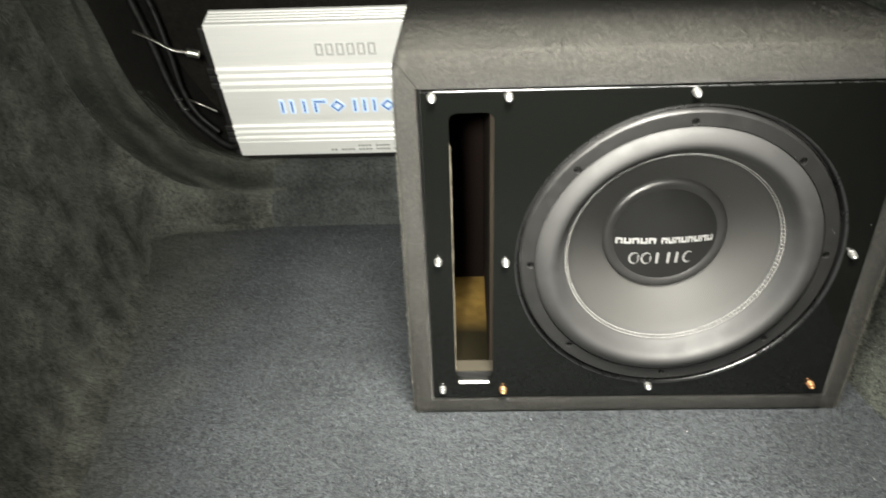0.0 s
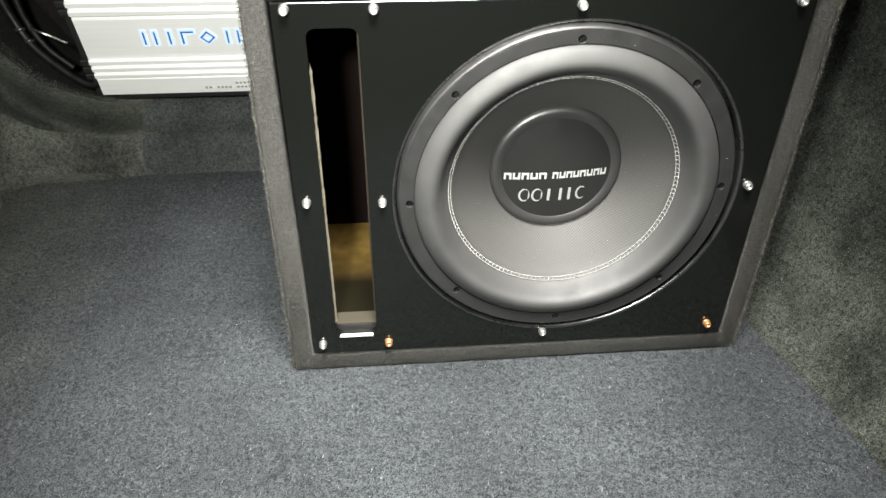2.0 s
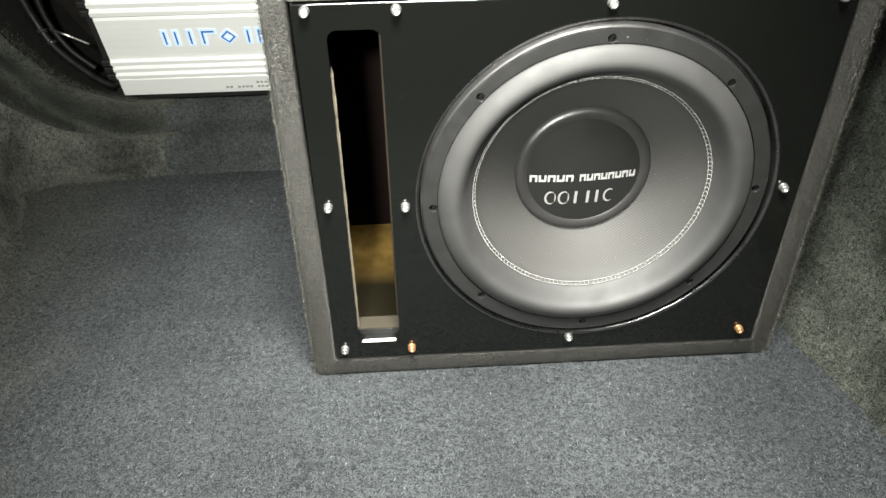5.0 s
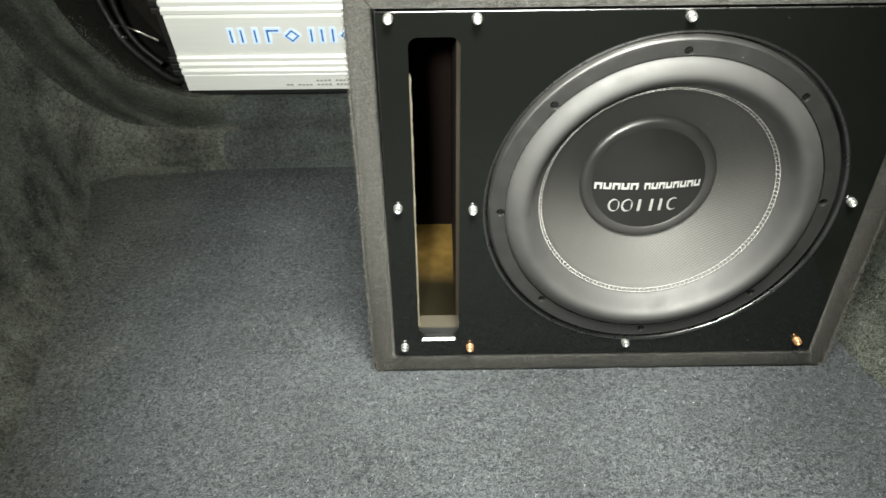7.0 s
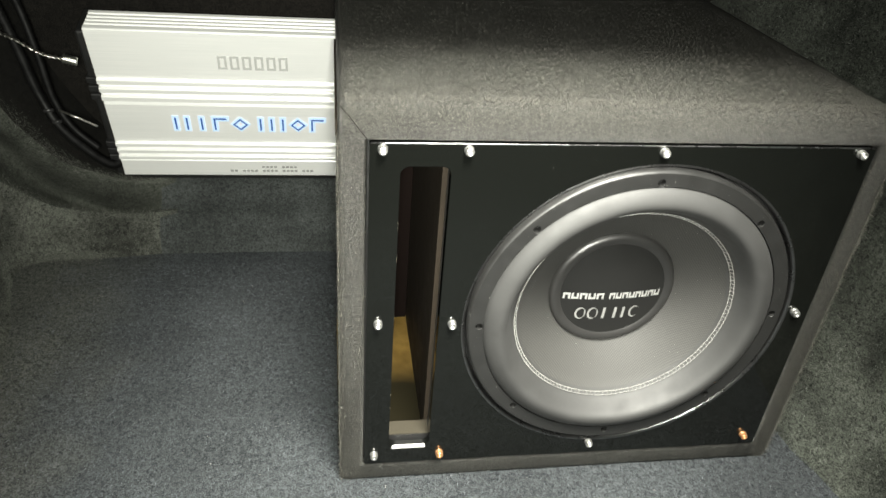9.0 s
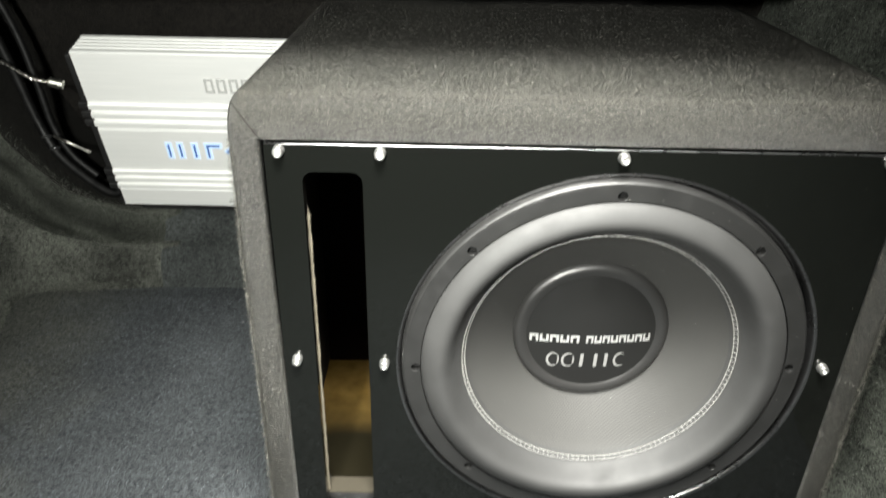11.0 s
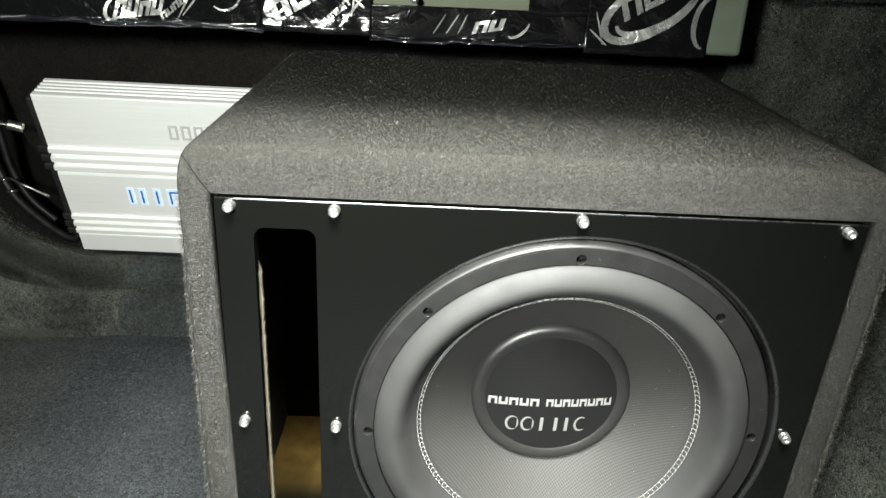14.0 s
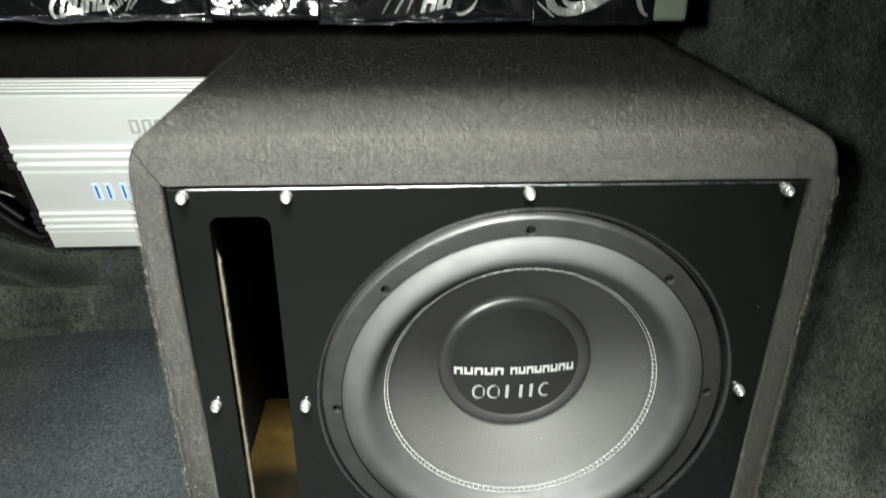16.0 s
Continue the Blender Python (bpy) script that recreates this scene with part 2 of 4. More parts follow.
def box(bm, x0, x1, y0, y1, z0, z1, mat=0):
    vs = [bm.verts.new((x, y, z)) for x in (x0, x1) for y in (y0, y1) for z in (z0, z1)]
    for q in ((0, 1, 3, 2), (4, 6, 7, 5), (0, 4, 5, 1), (2, 3, 7, 6), (0, 2, 6, 4), (1, 5, 7, 3)):
        bm.faces.new([vs[i] for i in q]).material_index = mat
    return vs


def lathe(profile, n=128, mat=0, bm=None):
    """Turn (radius, y) pairs round the y axis."""
    bm = bm or bmesh.new()
    rings = []
    for r, y in profile:
        if r < 1e-6:
            rings.append([bm.verts.new((0, y, 0))])
        else:
            rings.append([bm.verts.new((r * math.cos(a), y, r * math.sin(a))) for a in (2 * math.pi * i / n for i in range(n))])
    for a, b in zip(rings, rings[1:]):
        for i in range(n):
            j = (i + 1) % n
            q = [a[i % len(a)], a[j % len(a)], b[j % len(b)], b[i % len(b)]]
            q = list(dict.fromkeys(q))
            if len(q) > 2:
                bm.faces.new(q).material_index = mat
    return bm


def circle(cx, cz, r, n):
    return [(cx + r * math.cos(2 * math.pi * i / n), cz + r * math.sin(2 * math.pi * i / n)) for i in range(n)]


def rounded(x0, x1, z0, z1, r, n=6):
    out = []
    for cx, cz, a0 in ((x1 - r, z1 - r, 0), (x0 + r, z1 - r, 90), (x0 + r, z0 + r, 180), (x1 - r, z0 + r, 270)):
        out += [(cx + r * math.cos(radians(a0 + 90 * i / n)), cz + r * math.sin(radians(a0 + 90 * i / n))) for i in range(n + 1)]
    return out


def plate(loops, y0, y1, edge_mat=1):
    """A sheet in the xz plane from y0 to y1; the first loop is its outline, the others are holes."""
    bm = bmesh.new()
    rings = []
    for loop in loops:
        vs = [bm.verts.new((x, y0, z)) for x, z in loop]
        for a, b in zip(vs, vs[1:] + vs[:1]):
            bm.edges.new((a, b))
        rings.append(vs)
    bmesh.ops.triangle_fill(bm, use_beauty=True, use_dissolve=False, edges=bm.edges[:])
    front = bm.faces[:]
    twin = {v: bm.verts.new((v.co.x, y1, v.co.z)) for v in bm.verts[:]}
    for f in front:
        bm.faces.new([twin[v] for v in reversed(f.verts)])
    for vs in rings:
        for a, b in zip(vs, vs[1:] + vs[:1]):
            bm.faces.new((a, b, twin[b], twin[a])).material_index = edge_mat
    return bm


def smooth_path(points, steps=8):
    """A Catmull-Rom line through the points."""
    p = [Vector(q) for q in points]
    p = [2 * p[0] - p[1]] + p + [2 * p[-1] - p[-2]]
    out = []
    for a, b, c, d in zip(p, p[1:], p[2:], p[3:]):
        for i in range(steps):
            t = i / steps
            out.append(0.5 * (2 * b + (c - a) * t + (2 * a - 5 * b + 4 * c - d) * t * t + (3 * b - a - 3 * c + d) * t ** 3))
    return out + [p[-2]]


def tube(points, radius, n=10, ribs=0.0, pitch=1):
    """A round cord along the points; ribs: how much every other ring swells."""
    bm = bmesh.new()
    rings = []
    for i, p in enumerate(points):
        d = (points[min(i + 1, len(points) - 1)] - points[max(i - 1, 0)]).normalized()
        side = d.cross(Vector((0.31, 0.2, 0.93))).normalized()
        up = side.cross(d)
        r = radius * (1 + (ribs if (i // pitch) % 2 else 0))
        rings.append([bm.verts.new(p + r * (math.cos(a) * side + math.sin(a) * up)) for a in (2 * math.pi * k / n for k in range(n))])
    for a, b in zip(rings, rings[1:]):
        for i in range(n):
            bm.faces.new((a[i], a[(i + 1) % n], b[(i + 1) % n], b[i]))
    bm.faces.new(rings[0])
    bm.faces.new(rings[-1])
    return bm


def sheet(rows):
    bm = bmesh.new()
    grid = [[bm.verts.new(p) for p in row] for row in rows]
    for a, b in zip(grid, grid[1:]):
        for i in range(len(a) - 1):
            bm.faces.new((a[i], a[i + 1], b[i + 1], b[i]))
    return bm


# ---- boot: floor, trims, seat back ----
def boot_floor():
    rows = []
    for j in range(111):
        y = -0.5 + 1.64 * j / 110
        row = []
        for i in range(101):
            x = -0.72 + 1.44 * i / 100
            z = 0.0016 * noise.noise((x * 9, y * 9, 0)) + 0.0008 * noise.noise((x * 40, y * 40, 3))
            z -= 0.0025 if -0.07 < x < 0.45 and y > 0.63 else 0
            row.append((x, y, z))
        rows.append(row)
    return tagged(part("floor", sheet(rows), FLOOR_CARPET), "blue-grey speckled needle-felt carpet of the car boot floor", "floor", kind="structure")


NAP = {}


def trim(name, base, top, label, power=0.5, lumps=0.006, mat=TRIM_CARPET):
    """A moulded carpet wall lofted from its foot to its upper edge, hollowed at the foot."""
    b, t = smooth_path(base, 18), smooth_path(top, 18)
    rows = []
    for p, q in zip(b, t):
        p = p + Vector((1, 1, 0)) * (0.005 * noise.noise(p * 16) + 0.0015 * noise.noise(p * 60))
        row = [p + Vector((0, 0, -0.02))]
        for k in range(33):
            v = k / 32
            f = v ** power
            w = Vector((p.x + (q.x - p.x) * f, p.y + (q.y - p.y) * f, p.z + (q.z - p.z) * v))
            n = noise.noise_vector(w * 7) * lumps + noise.noise_vector(w * 25) * lumps * 0.35
            row.append(w + n * min(1, v * 3))
        rows.append(row)
    NAP[name] = rows
    return tagged(part(name, sheet(rows), mat), label, "wall trim", kind="structure")


def left_trim():
    foot = [(-0.302, 1.104, 0), (-0.40, 1.094, 0), (-0.49, 1.085, 0), (-0.520, 1.05, 0), (-0.492, 0.95, 0), (-0.460, 0.82, 0),
            (-0.436, 0.70, 0), (-0.415, 0.57, 0), (-0.395, 0.44, 0), (-0.385, 0.2, 0), (-0.385, -0.1, 0), (-0.385, -0.5, 0)]
    ridge = [(-0.302, 1.127, 0.064), (-0.39, 1.110, 0.067), (-0.475, 1.085, 0.10), (-0.525, 1.05, 0.17), (-0.555, 1.02, 0.27), (-0.575, 0.99, 0.40),
             (-0.585, 0.95, 0.56), (-0.575, 0.80, 0.66), (-0.55, 0.60, 0.68), (-0.53, 0.35, 0.68), (-0.52, 0.0, 0.68), (-0.52, -0.5, 0.68)]
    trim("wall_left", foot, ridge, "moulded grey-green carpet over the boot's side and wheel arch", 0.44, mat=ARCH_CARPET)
    # the rolled lip behind the ridge, down into the wiring recess
    a = [(-0.302, 1.127, 0.064), (-0.39, 1.110, 0.067), (-0.475, 1.085, 0.10), (-0.525, 1.05, 0.17), (-0.555, 1.02, 0.27), (-0.575, 0.99, 0.40), (-0.585, 0.95, 0.56)]
    b = [(-0.302, 1.155, 0.066), (-0.385, 1.163, 0.034), (-0.468, 1.150, 0.076), (-0.520, 1.120, 0.155), (-0.552, 1.080, 0.268), (-0.548, 1.05, 0.40), (-0.56, 1.02, 0.56)]
    c = [(-0.302, 1.166, 0.102), (-0.365, 1.136, 0.109), (-0.425, 1.116, 0.138), (-0.465, 1.092, 0.192), (-0.497, 1.062, 0.28), (-0.515, 1.04, 0.40), (-0.53, 1.01, 0.56)]
    d = [(-0.302, 1.285, 0.100), (-0.36, 1.28, 0.108), (-0.415, 1.275, 0.142), (-0.452, 1.26, 0.198), (-0.48, 1.24, 0.285), (-0.50, 1.22, 0.40), (-0.51, 1.20, 0.56)]
    lines = [smooth_path(q, 10) for q in (a, b, c, d)]
    rows = [smooth_path([l[i] for l in lines], 6) for i in range(len(lines[0]))]
    rows = [[p + noise.noise_vector(p * 14) * 0.004 for p in row] for row in rows]
    bm = sheet(rows)
    bm.faces.ensure_lookup_table()
    # faces behind the second crest, towards the recess, take the near-black felt
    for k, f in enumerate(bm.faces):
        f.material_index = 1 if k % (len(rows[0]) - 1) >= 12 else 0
    bm.faces.new([bm.verts.new(p) for p in [Vector((-0.302, 1.100, 0.0))] + [Vector(p) for p in rows[0]] + [Vector((-0.302, 1.285, 0.0))]])
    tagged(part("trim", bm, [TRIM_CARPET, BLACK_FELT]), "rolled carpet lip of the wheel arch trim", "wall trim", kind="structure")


def sill_trim():
    """The low moulded step along the foot of the seat back."""
    profile = [(p.y, p.z) for p in smooth_path([(0, 1.102, -0.02), (0, 1.104, 0.0), (0, 1.112, 0.036), (0, 1.122, 0.056), (0, 1.145, 0.074), (0, 1.168, 0.102), (0, 1.29, 0.104)], 5)]
    rows = []
    for i in range(61):
        x = -0.325 + 0.874 * i / 60
        rows.append([Vector((x, y, z)) + noise.noise_vector(Vector((x * 12, y * 12, z * 12))) * 0.004 for y, z in profile])
    tagged(part("trim", sheet(rows), SILL_CARPET), "low grey carpeted step under the seat back", "wall trim", kind="structure")


def right_trim():
    foot = [(0.476, 1.19, 0), (0.474, 1.06, 0), (0.468, 0.95, 0), (0.464, 0.82, 0), (0.468, 0.70, 0), (0.480, 0.635, 0), (0.490, 0.57, 0),
            (0.500, 0.51, 0), (0.520, 0.38, 0), (0.545, 0.15, 0), (0.56, -0.15, 0), (0.56, -0.5, 0)]
    ridge = [(0.52, 1.19, 0.62), (0.555, 1.08, 0.62), (0.60, 1.00, 0.64), (0.64, 0.90, 0.66), (0.66, 0.80, 0.68), (0.665, 0.70, 0.68), (0.67, 0.62, 0.68),
             (0.675, 0.54, 0.68), (0.68, 0.40, 0.68), (0.69, 0.15, 0.68), (0.69, -0.15, 0.68), (0.69, -0.5, 0.68)]
    trim("wall_right", foot, ridge, "moulded grey-green carpet over the boot's other side", 0.6, 0.010, SIDE_CARPET)


def upper_shade_strip():
    """Added black strip that overhangs the side carpet: stands in for the shade there and deepens it."""
    line = smooth_path([(0.36, 1.060, 0), (0.45, 1.050, 0), (0.53, 1.020, 0), (0.580, 0.95, 0), (0.612, 0.87, 0), (0.642, 0.79, 0), (0.668, 0.72, 0)], 6)
    rows = [[(p.x + dx, p.y + dy, z) for dx, dy, z in ((0.10, 0.08, 0.546), (0.004, 0.004, 0.540), (0.0, 0.0, 0.545), (0.004, 0.003, 0.575), (0.010, 0.008, 0.61), (0.05, 0.04, 0.72))] for p in line]
    tagged(part("trim", sheet(rows), BLACK_PLASTIC), "added black strip standing in for shade above the side carpet", "wall trim", kind="structure")


def seat_back():
    lean = math.tan(radians(16))
    rows = []
    for j in range(25):
        z = 0.09 + 0.56 * j / 24
        rows.append([(x, 1.262 - (z - 0.12) * lean + 0.003 * noise.noise((x * 8, z * 8, 5)), z) for x in np.linspace(-0.62, 0.72, 41)])
    tagged(part("wall_back", sheet(rows), SEAT_CARPET), "black carpeted back of the rear seat", "wall", kind="structure")


# unseen board, added to keep the lamp off the rear of the boot
def shade_board():
    bm = bmesh.new()
    box(bm, -0.75, 0.80, 0.66, 1.40, 0.645, 0.675)
    tagged(part("ceiling", bm, BLACK_PLASTIC, smooth=False), "unseen dark board over the boot, added to shade its rear", "ceiling", kind="structure")


def rear_wall():
    bm = bmesh.new()
    box(bm, -0.72, 0.72, -0.53, -0.50, -0.02, 0.28)
    tagged(bevelled(part("wall_rear", bm, BLACK_PLASTIC, smooth=False), 0.008, 2), "black plastic inside of the loading sill", "wall", kind="structure")


boot_floor()
rear_wall()
left_trim()
sill_trim()
upper_shade_strip()
right_trim()
seat_back()
shade_board()

# ---- subwoofer box ----
SX, SZ = 0.2203, 0.2125
BOX = thing("subwoofer_box", (0.19, 0.66, 0), "charcoal carpeted subwoofer box with glossy black front on the boot floor", "speaker box")


def shell():
    """Carpeted outside: soft edges, a fat roll over the upper front edge, open where the front board sits."""
    x0, x1, y0, y1, z0, z1 = -0.058, 0.437, 0.6455, 1.150, -0.003, 0.421
    bm = bmesh.new()
    box(bm, x0, x1, y0, y1, z0, z1)
    for v in [v for v in bm.verts if v.co.y > 1]:
        v.co.y += 0.05 if v.co.z < 0.2 else 0
        v.co.x += 0.012 if v.co.x > 0 else 0
    def pick(test):
        return [e for e in bm.edges if all(test(v.co) for v in e.verts)]
    top_front = pick(lambda c: c.y < 0.65 and c.z > 0.4)
    bmesh.ops.bevel(bm, geom=top_front, offset=0.0255, segments=8, affect="EDGES", profile=0.5)
    rest = [e for e in bm.edges if e.is_manifold and e.calc_face_angle(0) > 0.9]
    bmesh.ops.bevel(bm, geom=rest, offset=0.006, segments=4, affect="EDGES", profile=0.5)
    front = max((f for f in bm.faces if f.normal.y < -0.95), key=lambda f: f.calc_area())
    ring = [l.vert for l in front.loops]
    bmesh.ops.delete(bm, geom=[front], context="FACES_ONLY")
    for step in range(6):
        # round the felt over into the crease beside the panel
        a = radians(90 * min(step, 4) / 4)
        inner = []
        for v in ring:
            grow = 0.0040 * (1 - math.sin(a)) if step else 0.0040
            x = min(max(v.co.x, -0.0345 - grow), 0.4145 + grow)
            z = min(max(v.co.z, 0.0220 - grow), 0.3943 + grow * 0.25)
            y = y0 + 0.0040 * (1 - math.cos(a)) + (0.010 if step == 5 else 0)
            inner.append(bm.verts.new((x, y, z)))
        for i in range(len(ring)):
            j = (i + 1) % len(ring)
            bm.faces.new((ring[i], ring[j], inner[j], inner[i]))
        ring = inner
    return bm


under(part("carpet_cover", shell(), BOX_CARPET, label="charcoal felt carpet wrapped round the box"), BOX)

# the mitred fold at the upper corners of the wrap
for x_in, x_out in ((-0.0348, -0.0560),):
    fold = [Vector((x_in + (x_out - x_in) * k / 12, 0.6711 - 0.0258 * math.cos(radians(5 * k)), 0.3950 + 0.0258 * math.sin(radians(5 * k)))) for k in range(13)]
    under(part("seam", tube(fold, 0.00035, 6), BLACK_FELT, label="dark mitred seam in the carpet"), BOX)

SLOT = rounded(-0.0078, 0.0345, 0.0460, 0.372, 0.008)
SLOT_IN = rounded(-0.0100, 0.0365, 0.0535, 0.374, 0.004)
panel = part("front_panel", plate([rounded(-0.033, 0.413, 0.0235, 0.3925, 0.002, 3), SLOT, circle(SX + 0.0028, SZ - 0.0034, 0.1668, 160)], 0.645, 0.655, 0), ACRYLIC, label="glossy black acrylic panel with a tall port slot", smooth=False)
bevelled(under(panel, BOX), 0.0008, 2, 60)
POLISHED = scratched(material("polished acrylic edge", (0.006, 0.006, 0.006), 0.2, Specular_IOR_Level=1.0, IOR=2.0), 0.24, 0.34, 40.0)
turned = [(0.1668 - 0.0036 * math.sin(radians(9 * k)), 0.6450 + 0.0036 * (1 - math.cos(radians(9 * k)))) for k in range(11)] + [(0.1628, 0.6550)]
top_edge = [Vector((-0.0325 + 0.4450 * k / 30, 0.6456, 0.3921)) for k in range(31)]
under(part("top_edge", tube(top_edge, 0.0008, 8), POLISHED, label="polished upper edge of the acrylic panel"), BOX)
under(part("hole_edge", lathe(turned, 160), POLISHED, label="rounded polished edge of the driver cut-out"), BOX).location = (SX + 0.0028, 0, SZ - 0.0034)
baffle = part("baffle", plate([rounded(-0.045, 0.422, 0.012, 0.404, 0.002, 3), SLOT_IN, circle(SX, SZ, 0.141, 96)], 0.6555, 0.6745), [BLACK_PLASTIC, WOOD_EDGE], label="fibreboard baffle behind the panel", smooth=False)
under(baffle, BOX)


PORT_WALL = scratched(material("dark fibreboard", (0.024, 0.019, 0.014), 0.8, Specular_IOR_Level=0.1), 0.6, 0.8, 40.0)
RAW_EDGE = scratched(material("raw fibreboard", (0.17, 0.15, 0.11), 0.8), 0.6, 0.9, 90.0)
# sawn acrylic edge; the light on it from above is in its near-white colour
LIT_EDGE = scratched(material("sawn acrylic with painted highlight", (0.66, 0.66, 0.63), 0.4), 0.3, 0.5, 300.0)
RAW_BROWN = scratched(material("brown fibreboard edge", (0.028, 0.024, 0.019), 0.8), 0.6, 0.9, 90.0)
rows = []
for k in range(91):
    z = 0.056 + 0.288 * k / 90
    ragged = -0.0068 + 0.0005 * noise.noise((z * 60, 0, 3)) + 0.0006 * noise.noise((z * 330, 5, 1))
    ragged = min(ragged, -0.0096 + (0.344 - z) * 0.25)
    rows.append([(-0.0099, 0.6560, z), (ragged, 0.6564, z), (ragged + 0.0006 * noise.noise((z * 400, 2, 8)), 0.6596, z), (-0.0098, 0.6606, z)])
under(part("raw_edge", sheet(rows), RAW_EDGE, label="pale ragged raw fibreboard edge beside the port", smooth=False), BOX)
# left cheek, darker than the right: its shade is put into the colour
SHADED_WALL = scratched(material("fibreboard coloured as in shade", (0.0035, 0.003, 0.0026), 0.8), 0.7, 0.9, 40.0)
RAW_LEDGE = scratched(material("sawn fibreboard ledge", (0.034, 0.030, 0.022), 0.8, Specular_IOR_Level=0.1), 0.6, 0.9, 90.0)
# the shade deep in the port is put into this board's near-black
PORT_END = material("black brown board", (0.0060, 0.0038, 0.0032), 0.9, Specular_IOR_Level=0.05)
for name, mat, label, size in (("port_floor", WOOD, "fibreboard port floor, near black at the mouth and bare further in", (-0.060, 0.060, 0.675, 0.90, 0.018, 0.032)),
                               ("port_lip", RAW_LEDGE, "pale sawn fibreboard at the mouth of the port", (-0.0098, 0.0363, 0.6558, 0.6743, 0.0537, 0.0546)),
                               ("port_cheek", SHADED_WALL, "side of the port with its shade in the black colour", (-0.059, -0.042, 0.675, 0.90, 0.0325, 0.385)),
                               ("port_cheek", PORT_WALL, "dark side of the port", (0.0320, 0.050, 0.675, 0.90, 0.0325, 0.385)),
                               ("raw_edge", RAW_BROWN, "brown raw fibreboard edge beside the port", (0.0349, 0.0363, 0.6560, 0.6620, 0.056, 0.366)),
                               ("lit_edge", LIT_EDGE, "sawn edge at the foot of the slot, its highlight painted pale", (-0.0045, 0.0305, 0.6446, 0.6475, 0.0448, 0.0470)),
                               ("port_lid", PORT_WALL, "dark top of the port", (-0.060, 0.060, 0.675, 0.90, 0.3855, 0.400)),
                               ("port_end", PORT_END, "end of the port with its shade in the black colour", (-0.0415, 0.0315, 0.886, 0.899, 0.0325, 0.385))):
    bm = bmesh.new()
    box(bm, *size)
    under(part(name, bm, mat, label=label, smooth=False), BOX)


def screw_mesh(name, mat):
    bm = lathe([(0.0, -0.0030), (0.0015, -0.0030), (0.0017, -0.0055), (0.0028, -0.0060), (0.0036, -0.0053), (0.0038, -0.0042), (0.0034, -0.0038), (0.0039, -0.0031), (0.0035, -0.0026), (0.0041, -0.0018), (0.0042, 0.0003)], 20)
    ob = part(name, bm, mat)
    return ob


first = {}
for x, z, mat in [(x, z, CHROME) for x, z in ((-0.0225, 0.3875), (0.0475, 0.3870), (0.2155, 0.3870), (0.3995, 0.3870), (-0.0225, 0.2120), (0.0470, 0.2095), (0.3975, 0.2130), (-0.0230, 0.0375), (0.2120, 0.0400))] + [(0.0465, 0.0360, BRASS), (0.3955, 0.0390, BRASS)]:
    if mat not in first:
        first[mat] = screw_mesh("screw", mat)
        s = first[mat]
    else:
        s = new("screw", first[mat].data)
    s.matrix_basis = pose(x, 0.6448, z, 0, random.uniform(0, 90), 0)
    s.parent = panel
    s["label"] = "chromed pan-head screw" if mat is CHROME else "brass-coloured pan-head screw"

# ---- subwoofer driver ----
SUB = thing("subwoofer", (SX, 0.642, SZ), "black twelve-inch subwoofer with wide rubber surround and stitched woven cone", "subwoofer")
HOLES = [(0.1482, radians(1.2 + 45 * k)) for k in range(8)]
ring = plate([circle(0, 0, 0.1560, 128), circle(0, 0, 0.1444, 128)] + [circle(r * math.cos(a), r * math.sin(a), 0.0036, 14) for r, a in HOLES], -0.003, 0.004, 0)
gasket = bevelled(part("gasket_ring", ring, GASKET, SUB, "black rubber gasket ring with eight screw holes", smooth=False), 0.0007, 2, 60)
part("gasket_lip", lathe([(0.1550, 0.0030), (0.1554, -0.0026), (0.1562, -0.0031), (0.1571, -0.0030), (0.1580, -0.0024), (0.1588, -0.0013), (0.1594, 0.0003), (0.1597, 0.0022), (0.1597, 0.0048)], 160), GASKET, SUB, "rounded outer lip of the gasket")
part("basket", lathe([(0.150, 0.0052), (0.1585, 0.0052), (0.1592, 0.0060), (0.1592, 0.013), (0.150, 0.014), (0.141, 0.014), (0.139, 0.03), (0.12, 0.08)]), BLACK_PLASTIC, SUB, "black steel basket rim")
for r, a in HOLES:
    part("hole_floor", lathe([(0.0, 0.0042), (0.0042, 0.0042), (0.0042, 0.006)], 12), HOLE, gasket).location = (r * math.cos(a), 0, r * math.sin(a))
roll = [(0.1452, 0.0060), (0.1444, 0.0012), (0.1437, -0.0012), (0.1427, -0.0032), (0.1406, -0.0055), (0.1380, -0.0074), (0.1350, -0.0090), (0.1320, -0.0101), (0.1292, -0.0106), (0.1265, -0.0101), (0.1242, -0.0087),
        (0.1222, -0.0064), (0.1205, -0.0034), (0.1189, 0.0000), (0.1173, 0.0034), (0.1156, 0.0066), (0.1138, 0.0094), (0.1118, 0.0116), (0.1095, 0.0136), (0.1060, 0.0165)]
part("surround", lathe(roll, 160), RUBBER, SUB, "wide matt black rubber roll surround")
part("cone", lathe([(0.1092, 0.0132), (0.1078, 0.0152), (0.098, 0.0237), (0.085, 0.0346), (0.066, 0.0508), (0.060, 0.056)], 128), CONE, SUB, "dark woven cone")


def dish(r):
    return 0.0474 - 0.0050 * (1 - min(1, r / 0.0545) ** 2)


part("cap_ring", lathe([(0.0672, 0.0530), (0.0667, 0.0504), (0.0658, 0.0484), (0.0645, 0.0469), (0.0628, 0.0460), (0.0610, 0.0457), (0.0592, 0.0459), (0.0574, 0.0464), (0.0558, 0.0470), (0.0545, 0.0478)], 96), CAP_RIM, SUB, "raised rounded rim of the dust cap")
cap = part("dust_cap", lathe([(0.0550 * k / 14, dish(0.0550 * k / 14)) for k in range(15)], 96), CAP, SUB, "slightly domed black dust cap")


